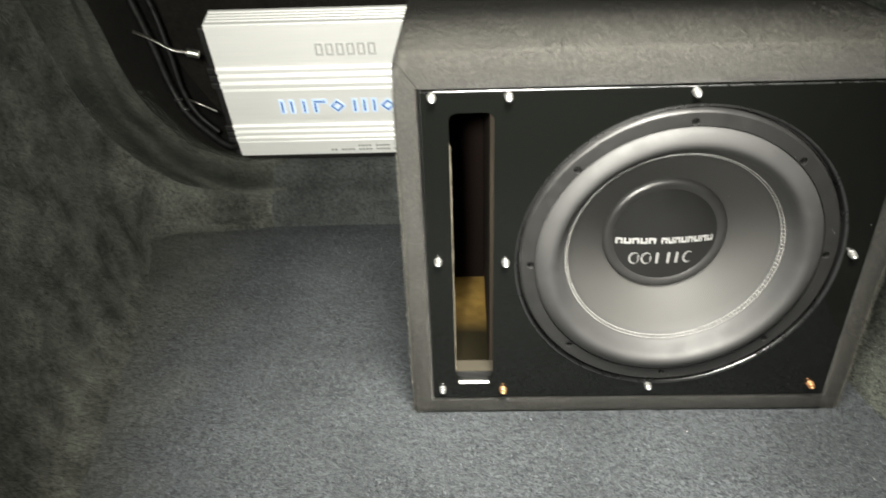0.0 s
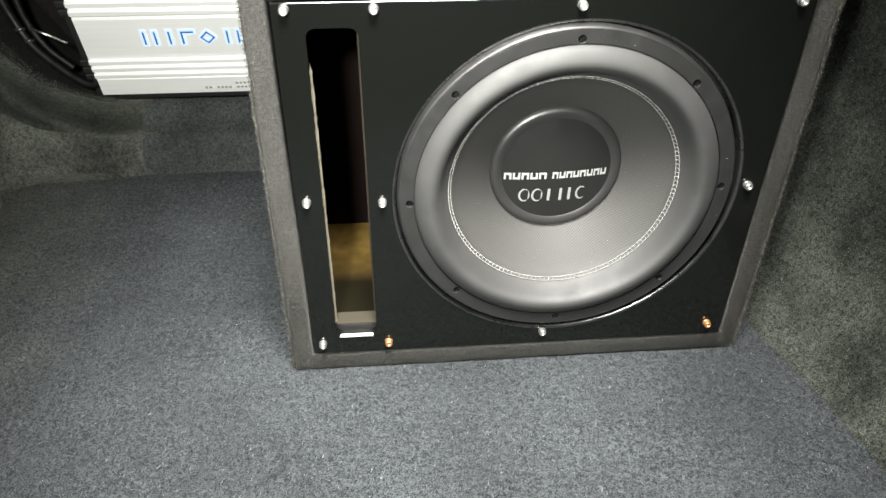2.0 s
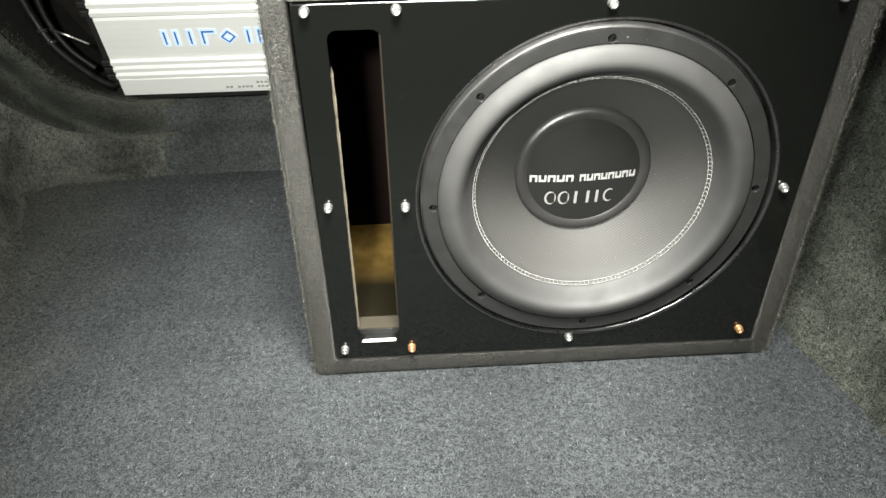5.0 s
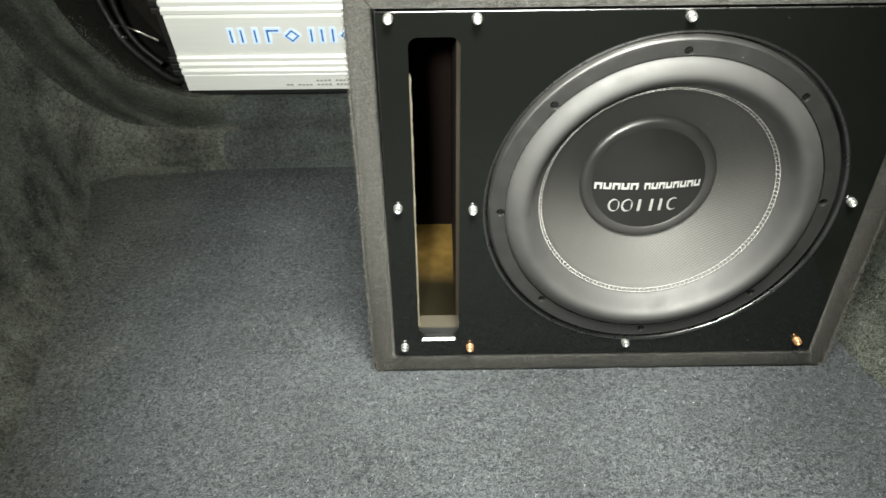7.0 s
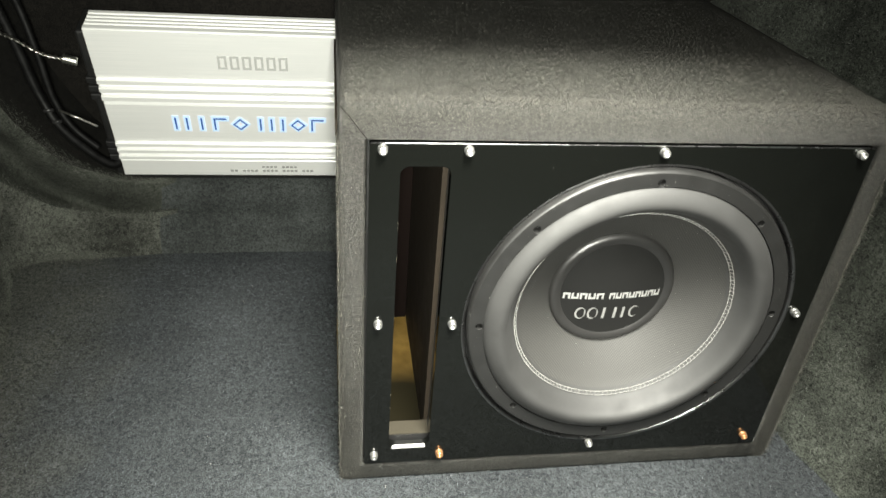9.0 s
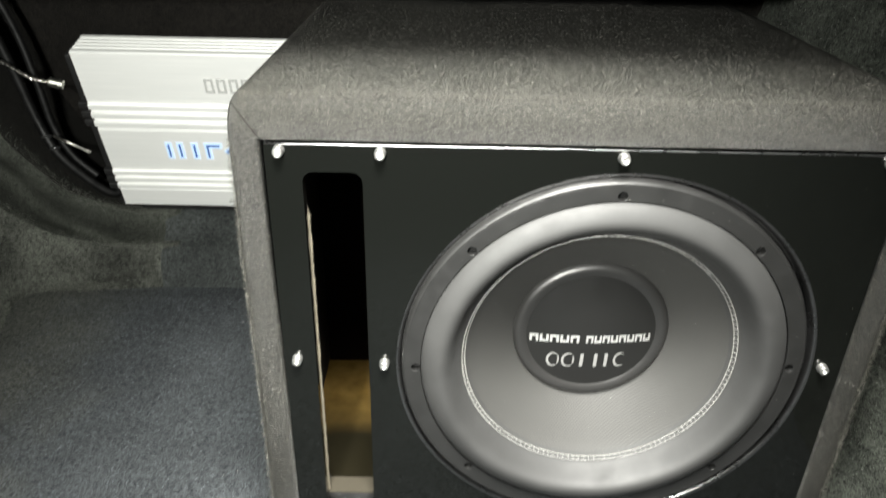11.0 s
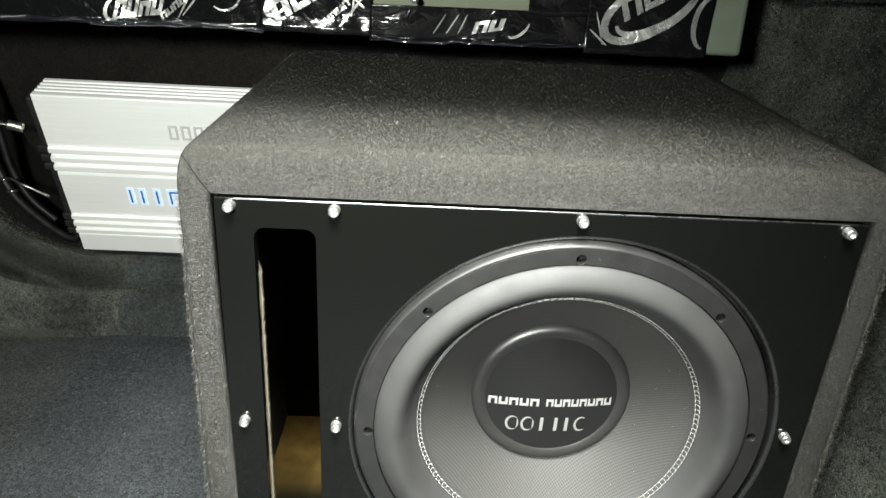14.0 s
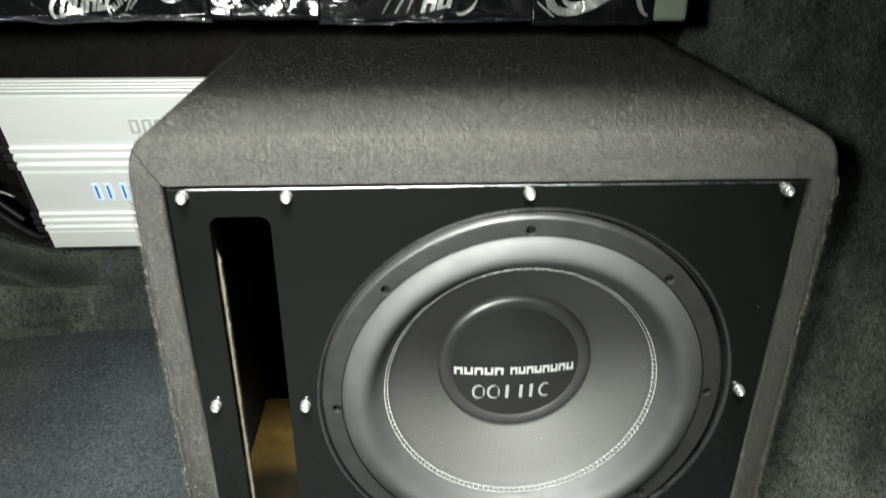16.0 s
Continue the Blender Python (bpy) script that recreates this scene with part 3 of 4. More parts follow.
def stitches():
    bm = bmesh.new()
    for k in range(150):
        a = 2 * math.pi * k / 150
        for r0, r1, w in ((0.1110, 0.1110, 0.0044 / 2), (0.1086, 0.1086, 0.0043 / 2)):
            pts = []
            for s in (-0.97, 0.0, 0.97):
                th = a + s * w / r0
                pts.append(Vector((r0 * math.cos(th), (0.0138 if r0 < 0.109 else 0.0110) - 0.0003 * (1 - s * s), r0 * math.sin(th))))
            bm2 = tube(pts, 0.00030, 5)
            me = bpy.data.meshes.new("t")
            bm2.to_mesh(me)
            bm2.free()
            bm.from_mesh(me)
            bpy.data.meshes.remove(me)
        th = a + 0.0022 / 0.1110
        pts = [Vector((r * math.cos(th), 0.0110 + (0.1110 - r) * 1.15, r * math.sin(th))) for r in (0.1110, 0.1098, 0.1086)]
        bm2 = tube(pts, 0.00024, 4)
        me = bpy.data.meshes.new("t")
        bm2.to_mesh(me)
        bm2.free()
        bm.from_mesh(me)
        bpy.data.meshes.remove(me)
    return bm


tagged(part("stitching", stitches(), THREAD, SUB, "double row of pale grey stitching"), kind="stuff")


def cap_mark(cells):
    """Plain printed blocks (x0, x1, z0, z1) on the cap; the print sits a degree askew."""
    bm = bmesh.new()
    for x0, x1, z0, z1 in cells:
        grid = [[bm.verts.new((x, dish(math.hypot(x, z)) - 0.0006, z + 0.021 * x)) for x in (x0, (x0 + x1) / 2, x1)] for z in (z0, (2 * z0 + z1) / 3, (z0 + 2 * z1) / 3, z1)]
        for a, b in zip(grid, grid[1:]):
            for k in range(2):
                bm.faces.new((a[k], a[k + 1], b[k + 1], b[k]))
    return bm


def arch(x0, x1, z0, z1, stem, up):
    """A squared horseshoe, open below or above."""
    t = (z1 - z0) * 0.34
    return [(x0, x0 + stem, z0, z1), (x1 - stem, x1, z0, z1), (x0 + stem, x1 - stem, z1 - t, z1) if up else (x0 + stem, x1 - stem, z0, z0 + t)]


def crescent(cx, cz, w, h, a0, a1, thick):
    """A printed sickle between two angles, fat in the middle."""
    rows = []
    for k in range(17):
        a = radians(a0 + (a1 - a0) * k / 16)
        t = thick * (0.2 + 0.8 * math.sin(math.pi * k / 16))
        rows.append([(x, dish(math.hypot(x, z)) - 0.0007, z + 0.021 * x) for x, z in ((cx + q * w * math.cos(a), cz + q * h * math.sin(a)) for q in (1.0, 1.0 - t / w))])
    return sheet(rows)


for x0, x1, n in ((-0.0523, -0.0090, 5), (-0.0043, 0.0517, 8)):
    step = (x1 - x0) / n
    for k in range(n):
        part("mark", cap_mark(arch(x0 + k * step, x0 + (k + 0.86) * step, -0.0074, 0.0000, step * 0.24, k % 2 == 0)), SILVER_PRINT, cap, "plain silver horseshoe shape", smooth=False)
for cx, kind in ((-0.0310, "round"), (-0.0180, "round"), (-0.0060, "bar"), (0.0060, "bar"), (0.0150, "bar"), (0.0270, "round")):
    shapes = [crescent(cx, -0.0262, 0.0056, 0.0078, 50, 310, 0.0020)] if kind == "round" else [cap_mark([(cx - 0.0014, cx + 0.0014, -0.0335, -0.0190)])]
    if kind == "round" and cx < 0:
        shapes.append(crescent(cx, -0.0262, 0.0056, 0.0078, -45, 45, 0.0014))
    for one in shapes:
        part("mark", one, GREY_SILVER, cap, "plain silver sickle" if kind == "round" else "plain upright silver bar", smooth=False)

# ---- amplifier ----
AMP = thing("amplifier", (-0.173, 1.083, 0.245), "brushed silver car amplifier with ribbed heat sink on the seat back", "amplifier")
AMP.rotation_euler = (radians(16), 0, 0)
AW = 0.187


def amp_section():
    """(height, depth) down the face from its top edge; depth grows towards the seat."""
    s = [(0.115, 0.050), (0.1205, 0.041)]
    for d in (0.034, 0.026, 0.018, 0.010):
        s += [(0.1202, d + 0.0018), (0.1178, d + 0.0010), (0.1178, d - 0.0010), (0.1202, d - 0.0018)]
    s += [(0.1198, 0.0015), (0.1185, 0.0)]
    s += [(0.0495, 0.0)]
    for h in (0.0480, 0.0350, 0.0220):
        s += [(h, 0.0), (h - 0.0012, -0.0035), (h - 0.0080, -0.0035), (h - 0.0092, 0.0015), (h - 0.0118, 0.0015)]
    s += [(0.0060, 0.0), (-0.0560, 0.0)]
    for h in (-0.0575, -0.0690, -0.0805):
        s += [(h, 0.0), (h - 0.0012, -0.0035), (h - 0.0072, -0.0035), (h - 0.0082, 0.0012), (h - 0.0106, 0.0012)]
    s += [(-0.0925, 0.0), (-0.1200, 0.0), (-0.1215, 0.002), (-0.1215, 0.050)]
    return s


def extruded(section, x0, x1):
    bm = bmesh.new()
    a = [bm.verts.new((x0, d, h)) for h, d in section]
    b = [bm.verts.new((x1, d, h)) for h, d in section]
    for i in range(len(a) - 1):
        bm.faces.new((a[i], b[i], b[i + 1], a[i + 1]))
    bm.faces.new((a[-1], b[-1], b[0], a[0]))
    bm.faces.new(a[::-1])
    bm.faces.new(b)
    return bm


bevelled(part("heat_sink", extruded(amp_section(), -AW - 0.004, AW), ALUMINIUM, AMP, "brushed aluminium heat sink with rows of ribs", smooth=False), 0.0005, 1, 30)
for side in (-1, 1):
    bm = bmesh.new()
    box(bm, min(side * (AW + 0.0042), side * (AW + 0.016)), max(side * (AW + 0.0042), side * (AW + 0.016)), 0.006, 0.060, -0.124, 0.112)
    bevelled(part("end_plate", bm, BLACK_PLASTIC, AMP, "black end plate", smooth=False), 0.003, 2)
bm = bmesh.new()
box(bm, -AW + 0.012, AW - 0.012, 0.012, 0.125, -0.138, -0.1222)
bevelled(part("base_plate", bm, BLACK_PLASTIC, AMP, "black base plate", smooth=False), 0.002, 2)
bm = bmesh.new()
box(bm, -AW - 0.03, AW + 0.02, 0.061, 0.110, -0.136, 0.055)
bevelled(part("mounting_board", bm, HOLE, AMP, "black carpeted mounting board", smooth=False), 0.003, 2)
for h in (0.0485, 0.0355, 0.0225, -0.058, -0.070, -0.082):
    bm = bmesh.new()
    box(bm, -AW - 0.0175, -AW - 0.0045, 0.0, 0.010, h - 0.010, h - 0.001)
    bevelled(part("rib_end", bm, BLACK_PLASTIC, AMP, smooth=False), 0.001, 1)


def glyph(kind, x, z, w, h, d, y):
    """A plain stroke shape lying on the face."""
    bm = bmesh.new()
    t = h * 0.12
    if kind == "bar":
        box(bm, x - t / 2 - d, x + t / 2 + d, y - 0.0006, y, z - h / 2 - d, z + h / 2 + d)
    elif kind == "pair":
        for q in (x - w / 2 + t / 2, x + w / 2 - t / 2):
            box(bm, q - t / 2 - d, q + t / 2 + d, y - 0.0006, y, z - h / 2 - d, z + h / 2 + d)
    elif kind == "hook":
        box(bm, x - w / 2 - d, x - w / 2 + t + d, y - 0.0006, y, z - h / 2 - d, z + h / 2 + d)
        box(bm, x - w / 2 + t + d, x + w / 2 + d, y - 0.0005, y, z + h / 2 - t - d, z + h / 2 + d)
    elif kind == "diamond":
        r, q = h / 2 + d, h / 2 - t * 1.3 - d
        outer = [bm.verts.new((x + a * r * 1.05, y - 0.0006, z + b * r)) for a, b in ((0, 1), (1, 0), (0, -1), (-1, 0))]
        inner = [bm.verts.new((x + a * max(q, 0.001) * 1.05, y - 0.0006, z + b * max(q, 0.001))) for a, b in ((0, 1), (1, 0), (0, -1), (-1, 0))]
        for i in range(4):
            j = (i + 1) % 4
            bm.faces.new((outer[i], outer[j], inner[j], inner[i]))
    return bm


kinds = ["pair", "bar", "hook", "diamond", "pair", "bar", "diamond", "hook"]
places = [-0.0960, -0.0690, -0.0440, -0.0170, 0.0180, 0.0410, 0.0620, 0.0890]
for kind, x in zip(kinds, places):
    halo = part("lit_halo", glyph(kind, x, -0.0235, 0.0175, 0.0200, 0.0030, -0.0004), LED_HALO, AMP, "pale blue glow round a lit mark", smooth=False)
    part("lit_mark", glyph(kind, x, -0.0235, 0.0175, 0.0200, 0.0, -0.0012), LED_BLUE, halo, "blue lit stroke mark", smooth=False)
for x0, x1, z0, z1 in [(-0.036 + 0.0155 * i, -0.036 + 0.0155 * i + 0.0115, 0.066, 0.086) for i in range(6)]:
    bm = bmesh.new()
    for a, b, c, d in ((x0, x0 + 0.003, z0, z1), (x1 - 0.003, x1, z0, z1), (x0 + 0.003, x1 - 0.003, z1 - 0.003, z1), (x0 + 0.003, x1 - 0.003, z0, z0 + 0.003)):
        box(bm, a, b, -0.0006, 0.0, c, d)
    part("mark", bm, GREY_PRINT, AMP, "grey printed block", smooth=False)
bm = bmesh.new()
for row, (n, x0, w) in enumerate(((11, 0.000, 0.0042), (21, -0.040, 0.0042))):
    for i in range(n):
        if (i * 7 + row) % 5:
            box(bm, x0 + i * 0.0058, x0 + i * 0.0058 + w, -0.0005, 0.0, -0.1052 - 0.0075 * row, -0.1018 - 0.0075 * row)
tagged(part("fine_print", bm, DARK_PRINT, AMP, "two rows of small printed bars", smooth=False), kind="stuff")


# ---- wiring beside the amplifier ----
def cable(name, points, radius, mat, label, ribs=0.0, steps=14, category="cable"):
    return tagged(part(name, tube(smooth_path(points, steps), radius, 10, ribs), mat), label, category)


cable("loom_tube", [(-0.490, 1.060, 0.47), (-0.472, 1.075, 0.40), (-0.458, 1.086, 0.325), (-0.447, 1.090, 0.263), (-0.430, 1.090, 0.216), (-0.403, 1.100, 0.175), (-0.378, 1.112, 0.148), (-0.366, 1.126, 0.150)], 0.0052, TUBE, "black corrugated loom tube beside the amplifier", 0.30, 30)
cable("loom_tube", [(-0.470, 1.080, 0.46), (-0.450, 1.095, 0.38), (-0.440, 1.100, 0.307), (-0.434, 1.102, 0.250), (-0.418, 1.104, 0.208), (-0.392, 1.110, 0.175)], 0.0042, TUBE, "thin black ribbed cable sleeve", 0.28, 30)
for x, y, z in ((-0.4385, 1.0850, 0.238), (-0.4310, 1.0850, 0.222)):
    ring = lathe([(0.0058, -0.0022), (0.0070, -0.0022), (0.0070, 0.0022), (0.0058, 0.0022)], 20)
    tagged(part("cable_tie", ring, GLOSSY), "glossy black tie round the loom tube", "cable tie").matrix_basis = pose(x, y + 0.004, z, 72, 0, 24)
twist = smooth_path([(-0.47, 1.06, 0.352), (-0.44, 1.045, 0.345), (-0.41, 1.035, 0.332), (-0.385, 1.035, 0.326)], 14)
for ph in (0, math.pi):
    pts = [p + Vector((0, 0.0016 * math.cos(i * 0.9 + ph), 0.0016 * math.sin(i * 0.9 + ph))) for i, p in enumerate(twist)]
    tagged(part("wire", tube(pts, 0.0011, 6), BARE_WIRE), "thin bare silver wire twisted to a terminal", "wire")
bm = tube(smooth_path([(-0.388, 1.035, 0.327), (-0.372, 1.038, 0.322)], 10), 0.0046, 12, 0.35)
tagged(part("terminal", bm, STEEL), "small coiled metal terminal on the amplifier's end", "terminal")
cable("wire", [(-0.418, 1.070, 0.246), (-0.398, 1.062, 0.241), (-0.374, 1.070, 0.224)], 0.0016, BARE_WIRE, "thin pale wire end")

# ---- cross-beam with butyl film ----
def beam_y(x, z):
    return 0.892 + 0.062 * (x - 0.05) - 0.10 * (z - 0.47)


def creased(x, z):
    p = Vector((x * 16, z * 16, 2.0))
    return 0.0035 * noise.noise(p) + 0.0030 * abs(noise.noise(p * 2.3))


def film_sheet(x0, x1, z0, z1, lift=0.0, nx=60, nz=22):
    rows = []
    for j in range(nz + 1):
        row = []
        for i in range(nx + 1):
            x, z = x0 + (x1 - x0) * i / nx, z0 + (z1 - z0) * j / nz
            row.append((x, beam_y(x, z) - lift - creased(x, z) - 0.003 - (0.004 * max(0, 1 - j / 2) if z0 < 0.48 else 0), z + 0.002 * noise.noise((x * 30, j * 0.0, 1)) * (1 - j / nz)))
        rows.append(row)
    bm = sheet(rows)
    geom = bmesh.ops.extrude_face_region(bm, geom=bm.faces[:])
    for v in [v for v in geom["geom"] if isinstance(v, bmesh.types.BMVert)]:
        v.co.y += 0.0018
    return bm


BEAM = thing("seat_cross_beam", (0.05, 0.91, 0.47), "olive painted steel cross-beam patched with black butyl film", "beam", kind="structure")
rows = []
for j, (z, dy) in enumerate(((0.476, 0.16), (0.474, 0.02), (0.478, 0.004), (0.492, 0.0), (0.54, 0.0), (0.66, 0.0))):
    rows.append([(x, beam_y(x, z) + dy + 0.004, z) for x in np.linspace(-0.60, 0.40, 41)])
under(part("beam", sheet(rows), OLIVE, label="olive painted steel"), BEAM)
FILMS = []


def printed(x, z, bm, label):
    """Hang a print on the sheet of film it lies on."""
    ob = part("print", bm, FILM_PRINT, label=label)
    ob.parent = next((f[4] for f in FILMS if f[0] <= x <= f[1] and f[2] - 0.01 <= z <= f[3]), FILMS[0][4])


for x0, x1, z0, z1, lift, label in ((-0.60, -0.045, 0.470, 0.512, 0.0, "strip of black film along the beam's foot"), (-0.048, 0.052, 0.470, 0.60, 0.002, "upright patch of black film with silver print"),
                                    (0.050, 0.256, 0.466, 0.498, 0.001, "strip of black film along the beam's foot"), (0.198, 0.262, 0.494, 0.60, 0.0015, "dark patch of film"), (-0.60, -0.122, 0.505, 0.60, -0.0015, "dark sheet of film"),
                                    (0.254, 0.374, 0.462, 0.60, 0.003, "upright patch of black film with a big silver emblem")):
    FILMS.append((x0, x1, z0, z1, under(part("film", film_sheet(x0, x1, z0, z1, lift), FILM, label=label), BEAM)))


# the hem of the film, folded under along the beam's foot
FOLD = material("creased film hem", (0.006, 0.006, 0.009), 0.12, Specular_IOR_Level=1.0)
crinkle = node(FOLD, "ShaderNodeTexNoise", Scale=90.0, Detail=4.0, Roughness=0.6, Distortion=2.0)
link(FOLD, coords(FOLD, (0.35, 1, 1)), "Vector", crinkle, "Vector")
bump(FOLD, crinkle, "Fac", 0.9, 0.006)
for x0, x1, foot, fat in ((-0.58, -0.045, 0.4725, 0.0026), (0.052, 0.254, 0.4675, 0.0016)):
    hem = []
    for i in range(150):
        x = x0 + (x1 - x0) * i / 149
        hem.append(Vector((x, beam_y(x, 0.47) - 0.008 + 0.0030 * noise.noise((x * 22, 4, 0)), foot + 0.0035 * noise.noise((x * 15, 0, 0)))))
    bm = tube(hem, fat, 8)
    for v in bm.verts:
        v.co += noise.noise_vector(v.co * 60) * 0.0020
    under(part("hem", bm, FOLD, label="shiny folded hem of the film"), BEAM)


def stroke(points, width, lift):
    """A flat silver stroke laid along the film."""
    pts = smooth_path([(x, 0, z) for x, z in points], 8)
    rows = []
    for i, p in enumerate(pts):
        d = (pts[min(i + 1, len(pts) - 1)] - pts[max(i - 1, 0)]).normalized()
        n = Vector((-d.z, 0, d.x))
        w = width * (0.35 + 0.65 * math.sin(math.pi * min(1, 0.08 + 0.92 * i / len(pts))))
        rows.append([(q.x, beam_y(q.x, q.z) - lift - creased(q.x, q.z) - 0.0045, q.z) for q in (p - n * w / 2, p, p + n * w / 2)])
    return sheet(rows)


def block_row(x0, z0, x1, z1, height, n, lift, lean, dice):
    """A row of bold plain horseshoe blocks along a slanting line; one mesh a block."""
    along = Vector((x1 - x0, 0, z1 - z0))
    step = along.length / n
    along.normalize()
    up = Vector((-along.z, 0, along.x))
    out = []

    def at(u, v):
        p = Vector((x0, 0, z0)) + along * (u + lean * v) + up * v
        return (p.x, beam_y(p.x, p.z) - lift - creased(p.x, p.z) - 0.0047, p.z)

    for k in range(n):
        h = height * dice.uniform(0.85, 1.15)
        a, b = k * step, (k + 0.9) * step
        stem, bar = (b - a) * dice.uniform(0.30, 0.38), h * dice.uniform(0.26, 0.34)
        cells = [(a, a + stem, 0.0, h), (b - stem, b, 0.0, h), (a + stem, b - stem, 0.0, bar) if k % 2 else (a + stem, b - stem, h - bar, h)]
        bm = bmesh.new()
        for u0, u1, v0, v1 in cells:
            grid = [[bm.verts.new(at(u0 + (u1 - u0) * i / 3, v0 + (v1 - v0) * j / 4)) for i in range(4)] for j in range(5)]
            for p, q in zip(grid, grid[1:]):
                for i in range(3):
                    bm.faces.new((p[i], p[i + 1], q[i + 1], q[i]))
        out.append(bm)
    return out


dice = random.Random(12)
for x0, z0, x1, z1, height, n, lift, lean in ((-0.034, 0.477, 0.034, 0.518, 0.021, 4, 0.002, 0.15), (-0.036, 0.522, 0.036, 0.566, 0.024, 4, 0.002, 0.15), (0.006, 0.474, 0.034, 0.497, 0.006, 5, 0.002, 0.1),
                                              (-0.180, 0.4745, -0.136, 0.4800, 0.0150, 4, 0.0, 0.5), (-0.136, 0.4750, -0.112, 0.4930, 0.006, 4, 0.0, 0.3), (0.146, 0.4745, 0.176, 0.4800, 0.0105, 2, 0.001, 0.5),
                                              (0.290, 0.4920, 0.345, 0.5240, 0.023, 3, 0.003, 0.15), (0.204, 0.526, 0.240, 0.545, 0.014, 3, 0.0015, 0.2), (-0.262, 0.500, -0.243, 0.530, 0.010, 3, -0.0015, 0.2)):
    for bm in block_row(x0, z0, x1, z1, height, n, lift, lean, dice):
        printed((x0 + x1) / 2, (z0 + z1) / 2, bm, "bold plain silver block")


def oval(cx, cz, w, h, tilt, a0, a1, width, lift):
    c, k = math.cos(radians(tilt)), math.sin(radians(tilt))
    points = []
    for i in range(15):
        a = radians(a0 + (a1 - a0) * i / 14)
        u, v = w * math.cos(a), h * math.sin(a)
        points.append((cx + u * c - v * k, max(cz + u * k + v * c, 0.468)))
    printed(cx, cz, stroke(points, width, lift), "curved silver printed stroke")


for spec in ((0.315, 0.508, 0.050, 0.0235, 33, 40, 330, 0.0075, 0.003), (0.318, 0.507, 0.040, 0.0175, 33, 170, 330, 0.0060, 0.003), (0.372, 0.494, 0.015, 0.024, 0, 100, 260, 0.0055, 0.003), (0.300, 0.552, 0.030, 0.012, 30, 180, 360, 0.0050, 0.003),
             (-0.028, 0.500, 0.020, 0.008, 50, 60, 250, 0.0050, 0.002), (-0.012, 0.514, 0.032, 0.009, 12, 180, 350, 0.0055, 0.002), (0.004, 0.548, 0.034, 0.012, 20, 20, 200, 0.0060, 0.002), (0.034, 0.530, 0.012, 0.018, 30, 120, 330, 0.0045, 0.002),
             (-0.176, 0.484, 0.012, 0.007, 50, 60, 250, 0.0032, 0.0), (-0.078, 0.495, 0.012, 0.008, 20, 190, 380, 0.0020, 0.0), (0.190, 0.482, 0.012, 0.006, 40, 180, 330, 0.0026, 0.001), (-0.265, 0.487, 0.020, 0.008, 10, 20, 160, 0.0040, 0.0)):
    oval(*spec)
for a, b, width, lift in (((0.022, 0.475), (0.047, 0.506), 0.0022, 0.002), ((0.030, 0.508), (0.046, 0.494), 0.0022, 0.002), ((0.034, 0.486), (0.040, 0.520), 0.0016, 0.002), ((-0.118, 0.480), (-0.090, 0.511), 0.0018, 0.0), ((-0.122, 0.478), (-0.106, 0.503), 0.0016, 0.0), ((-0.100, 0.500), (-0.094, 0.511), 0.0016, 0.0),
                          ((0.110, 0.474), (0.121, 0.492), 0.0014, 0.001), ((0.122, 0.474), (0.133, 0.492), 0.0014, 0.001), ((0.133, 0.474), (0.141, 0.492), 0.0014, 0.001), ((0.258, 0.484), (0.278, 0.468), 0.0018, 0.003), ((0.262, 0.500), (0.272, 0.470), 0.0014, 0.003),
                          ((0.296, 0.522), (0.326, 0.556), 0.0016, 0.003), ((0.330, 0.518), (0.352, 0.560), 0.0024, 0.003), ((0.216, 0.520), (0.236, 0.548), 0.0016, 0.0015)):
    printed((a[0] + b[0]) / 2, (a[1] + b[1]) / 2, stroke([a, ((a[0] + b[0]) / 2, (a[1] + b[1]) / 2), b], width, lift), "thin silver printed line")

# latch plate on the beam
PLATE = thing("latch_bracket", (0.12, 0.89, 0.515), "black steel latch bracket bolted to an olive plate", "bracket")
BLACK_STEEL = scratched(material("black steel", (0.010, 0.010, 0.0095), 0.6, Specular_IOR_Level=0.3), 0.5, 0.7, 80.0)
ZINC = scratched(material("bright zinc", (0.72, 0.72, 0.68), 0.35, 0.7), 0.28, 0.45, 300.0)
bm = bmesh.new()
box(bm, 0.080, 0.154, 0.862, 0.8805, 0.5115, 0.535)
under(bevelled(part("bar", bm, BLACK_STEEL, label="black steel bar", smooth=False), 0.002, 2), PLATE)
for x, z in ((0.0690, 0.5265), (0.1650, 0.5285)):
    ear = plate([rounded(x - 0.0125, x + 0.0125, z - 0.0115, z + 0.0115, 0.006)], 0.8745, 0.8795, 0)
    ear = under(bevelled(part("ear", ear, BLACK_STEEL, label="black rounded ear", smooth=False), 0.001, 2), PLATE)
    washer = part("washer", lathe([(0.0, -0.0012), (0.0074, -0.0012), (0.0080, -0.0006), (0.0080, 0.0002)], 28), ZINC, label="bright zinc washer")
    washer.location = (x, 0.8744, z)
    washer.parent = ear
    nut = part("bolt", lathe([(0.0, -0.0075), (0.0022, -0.0075), (0.0026, -0.0060), (0.0048, -0.0058), (0.0055, -0.0048), (0.0055, -0.0013), (0.0, -0.0013)], 6), ZINC, label="bright zinc hex nut", smooth=False)
    nut.location = (x, 0.8744, z)
    nut.parent = ear
pin = lathe([(0.0, -0.009), (0.003, -0.009), (0.0034, 0.0)], 12)
b = part("pin", pin, STEEL)
b.location = (0.092, 0.874, 0.5045)
under(b, PLATE)

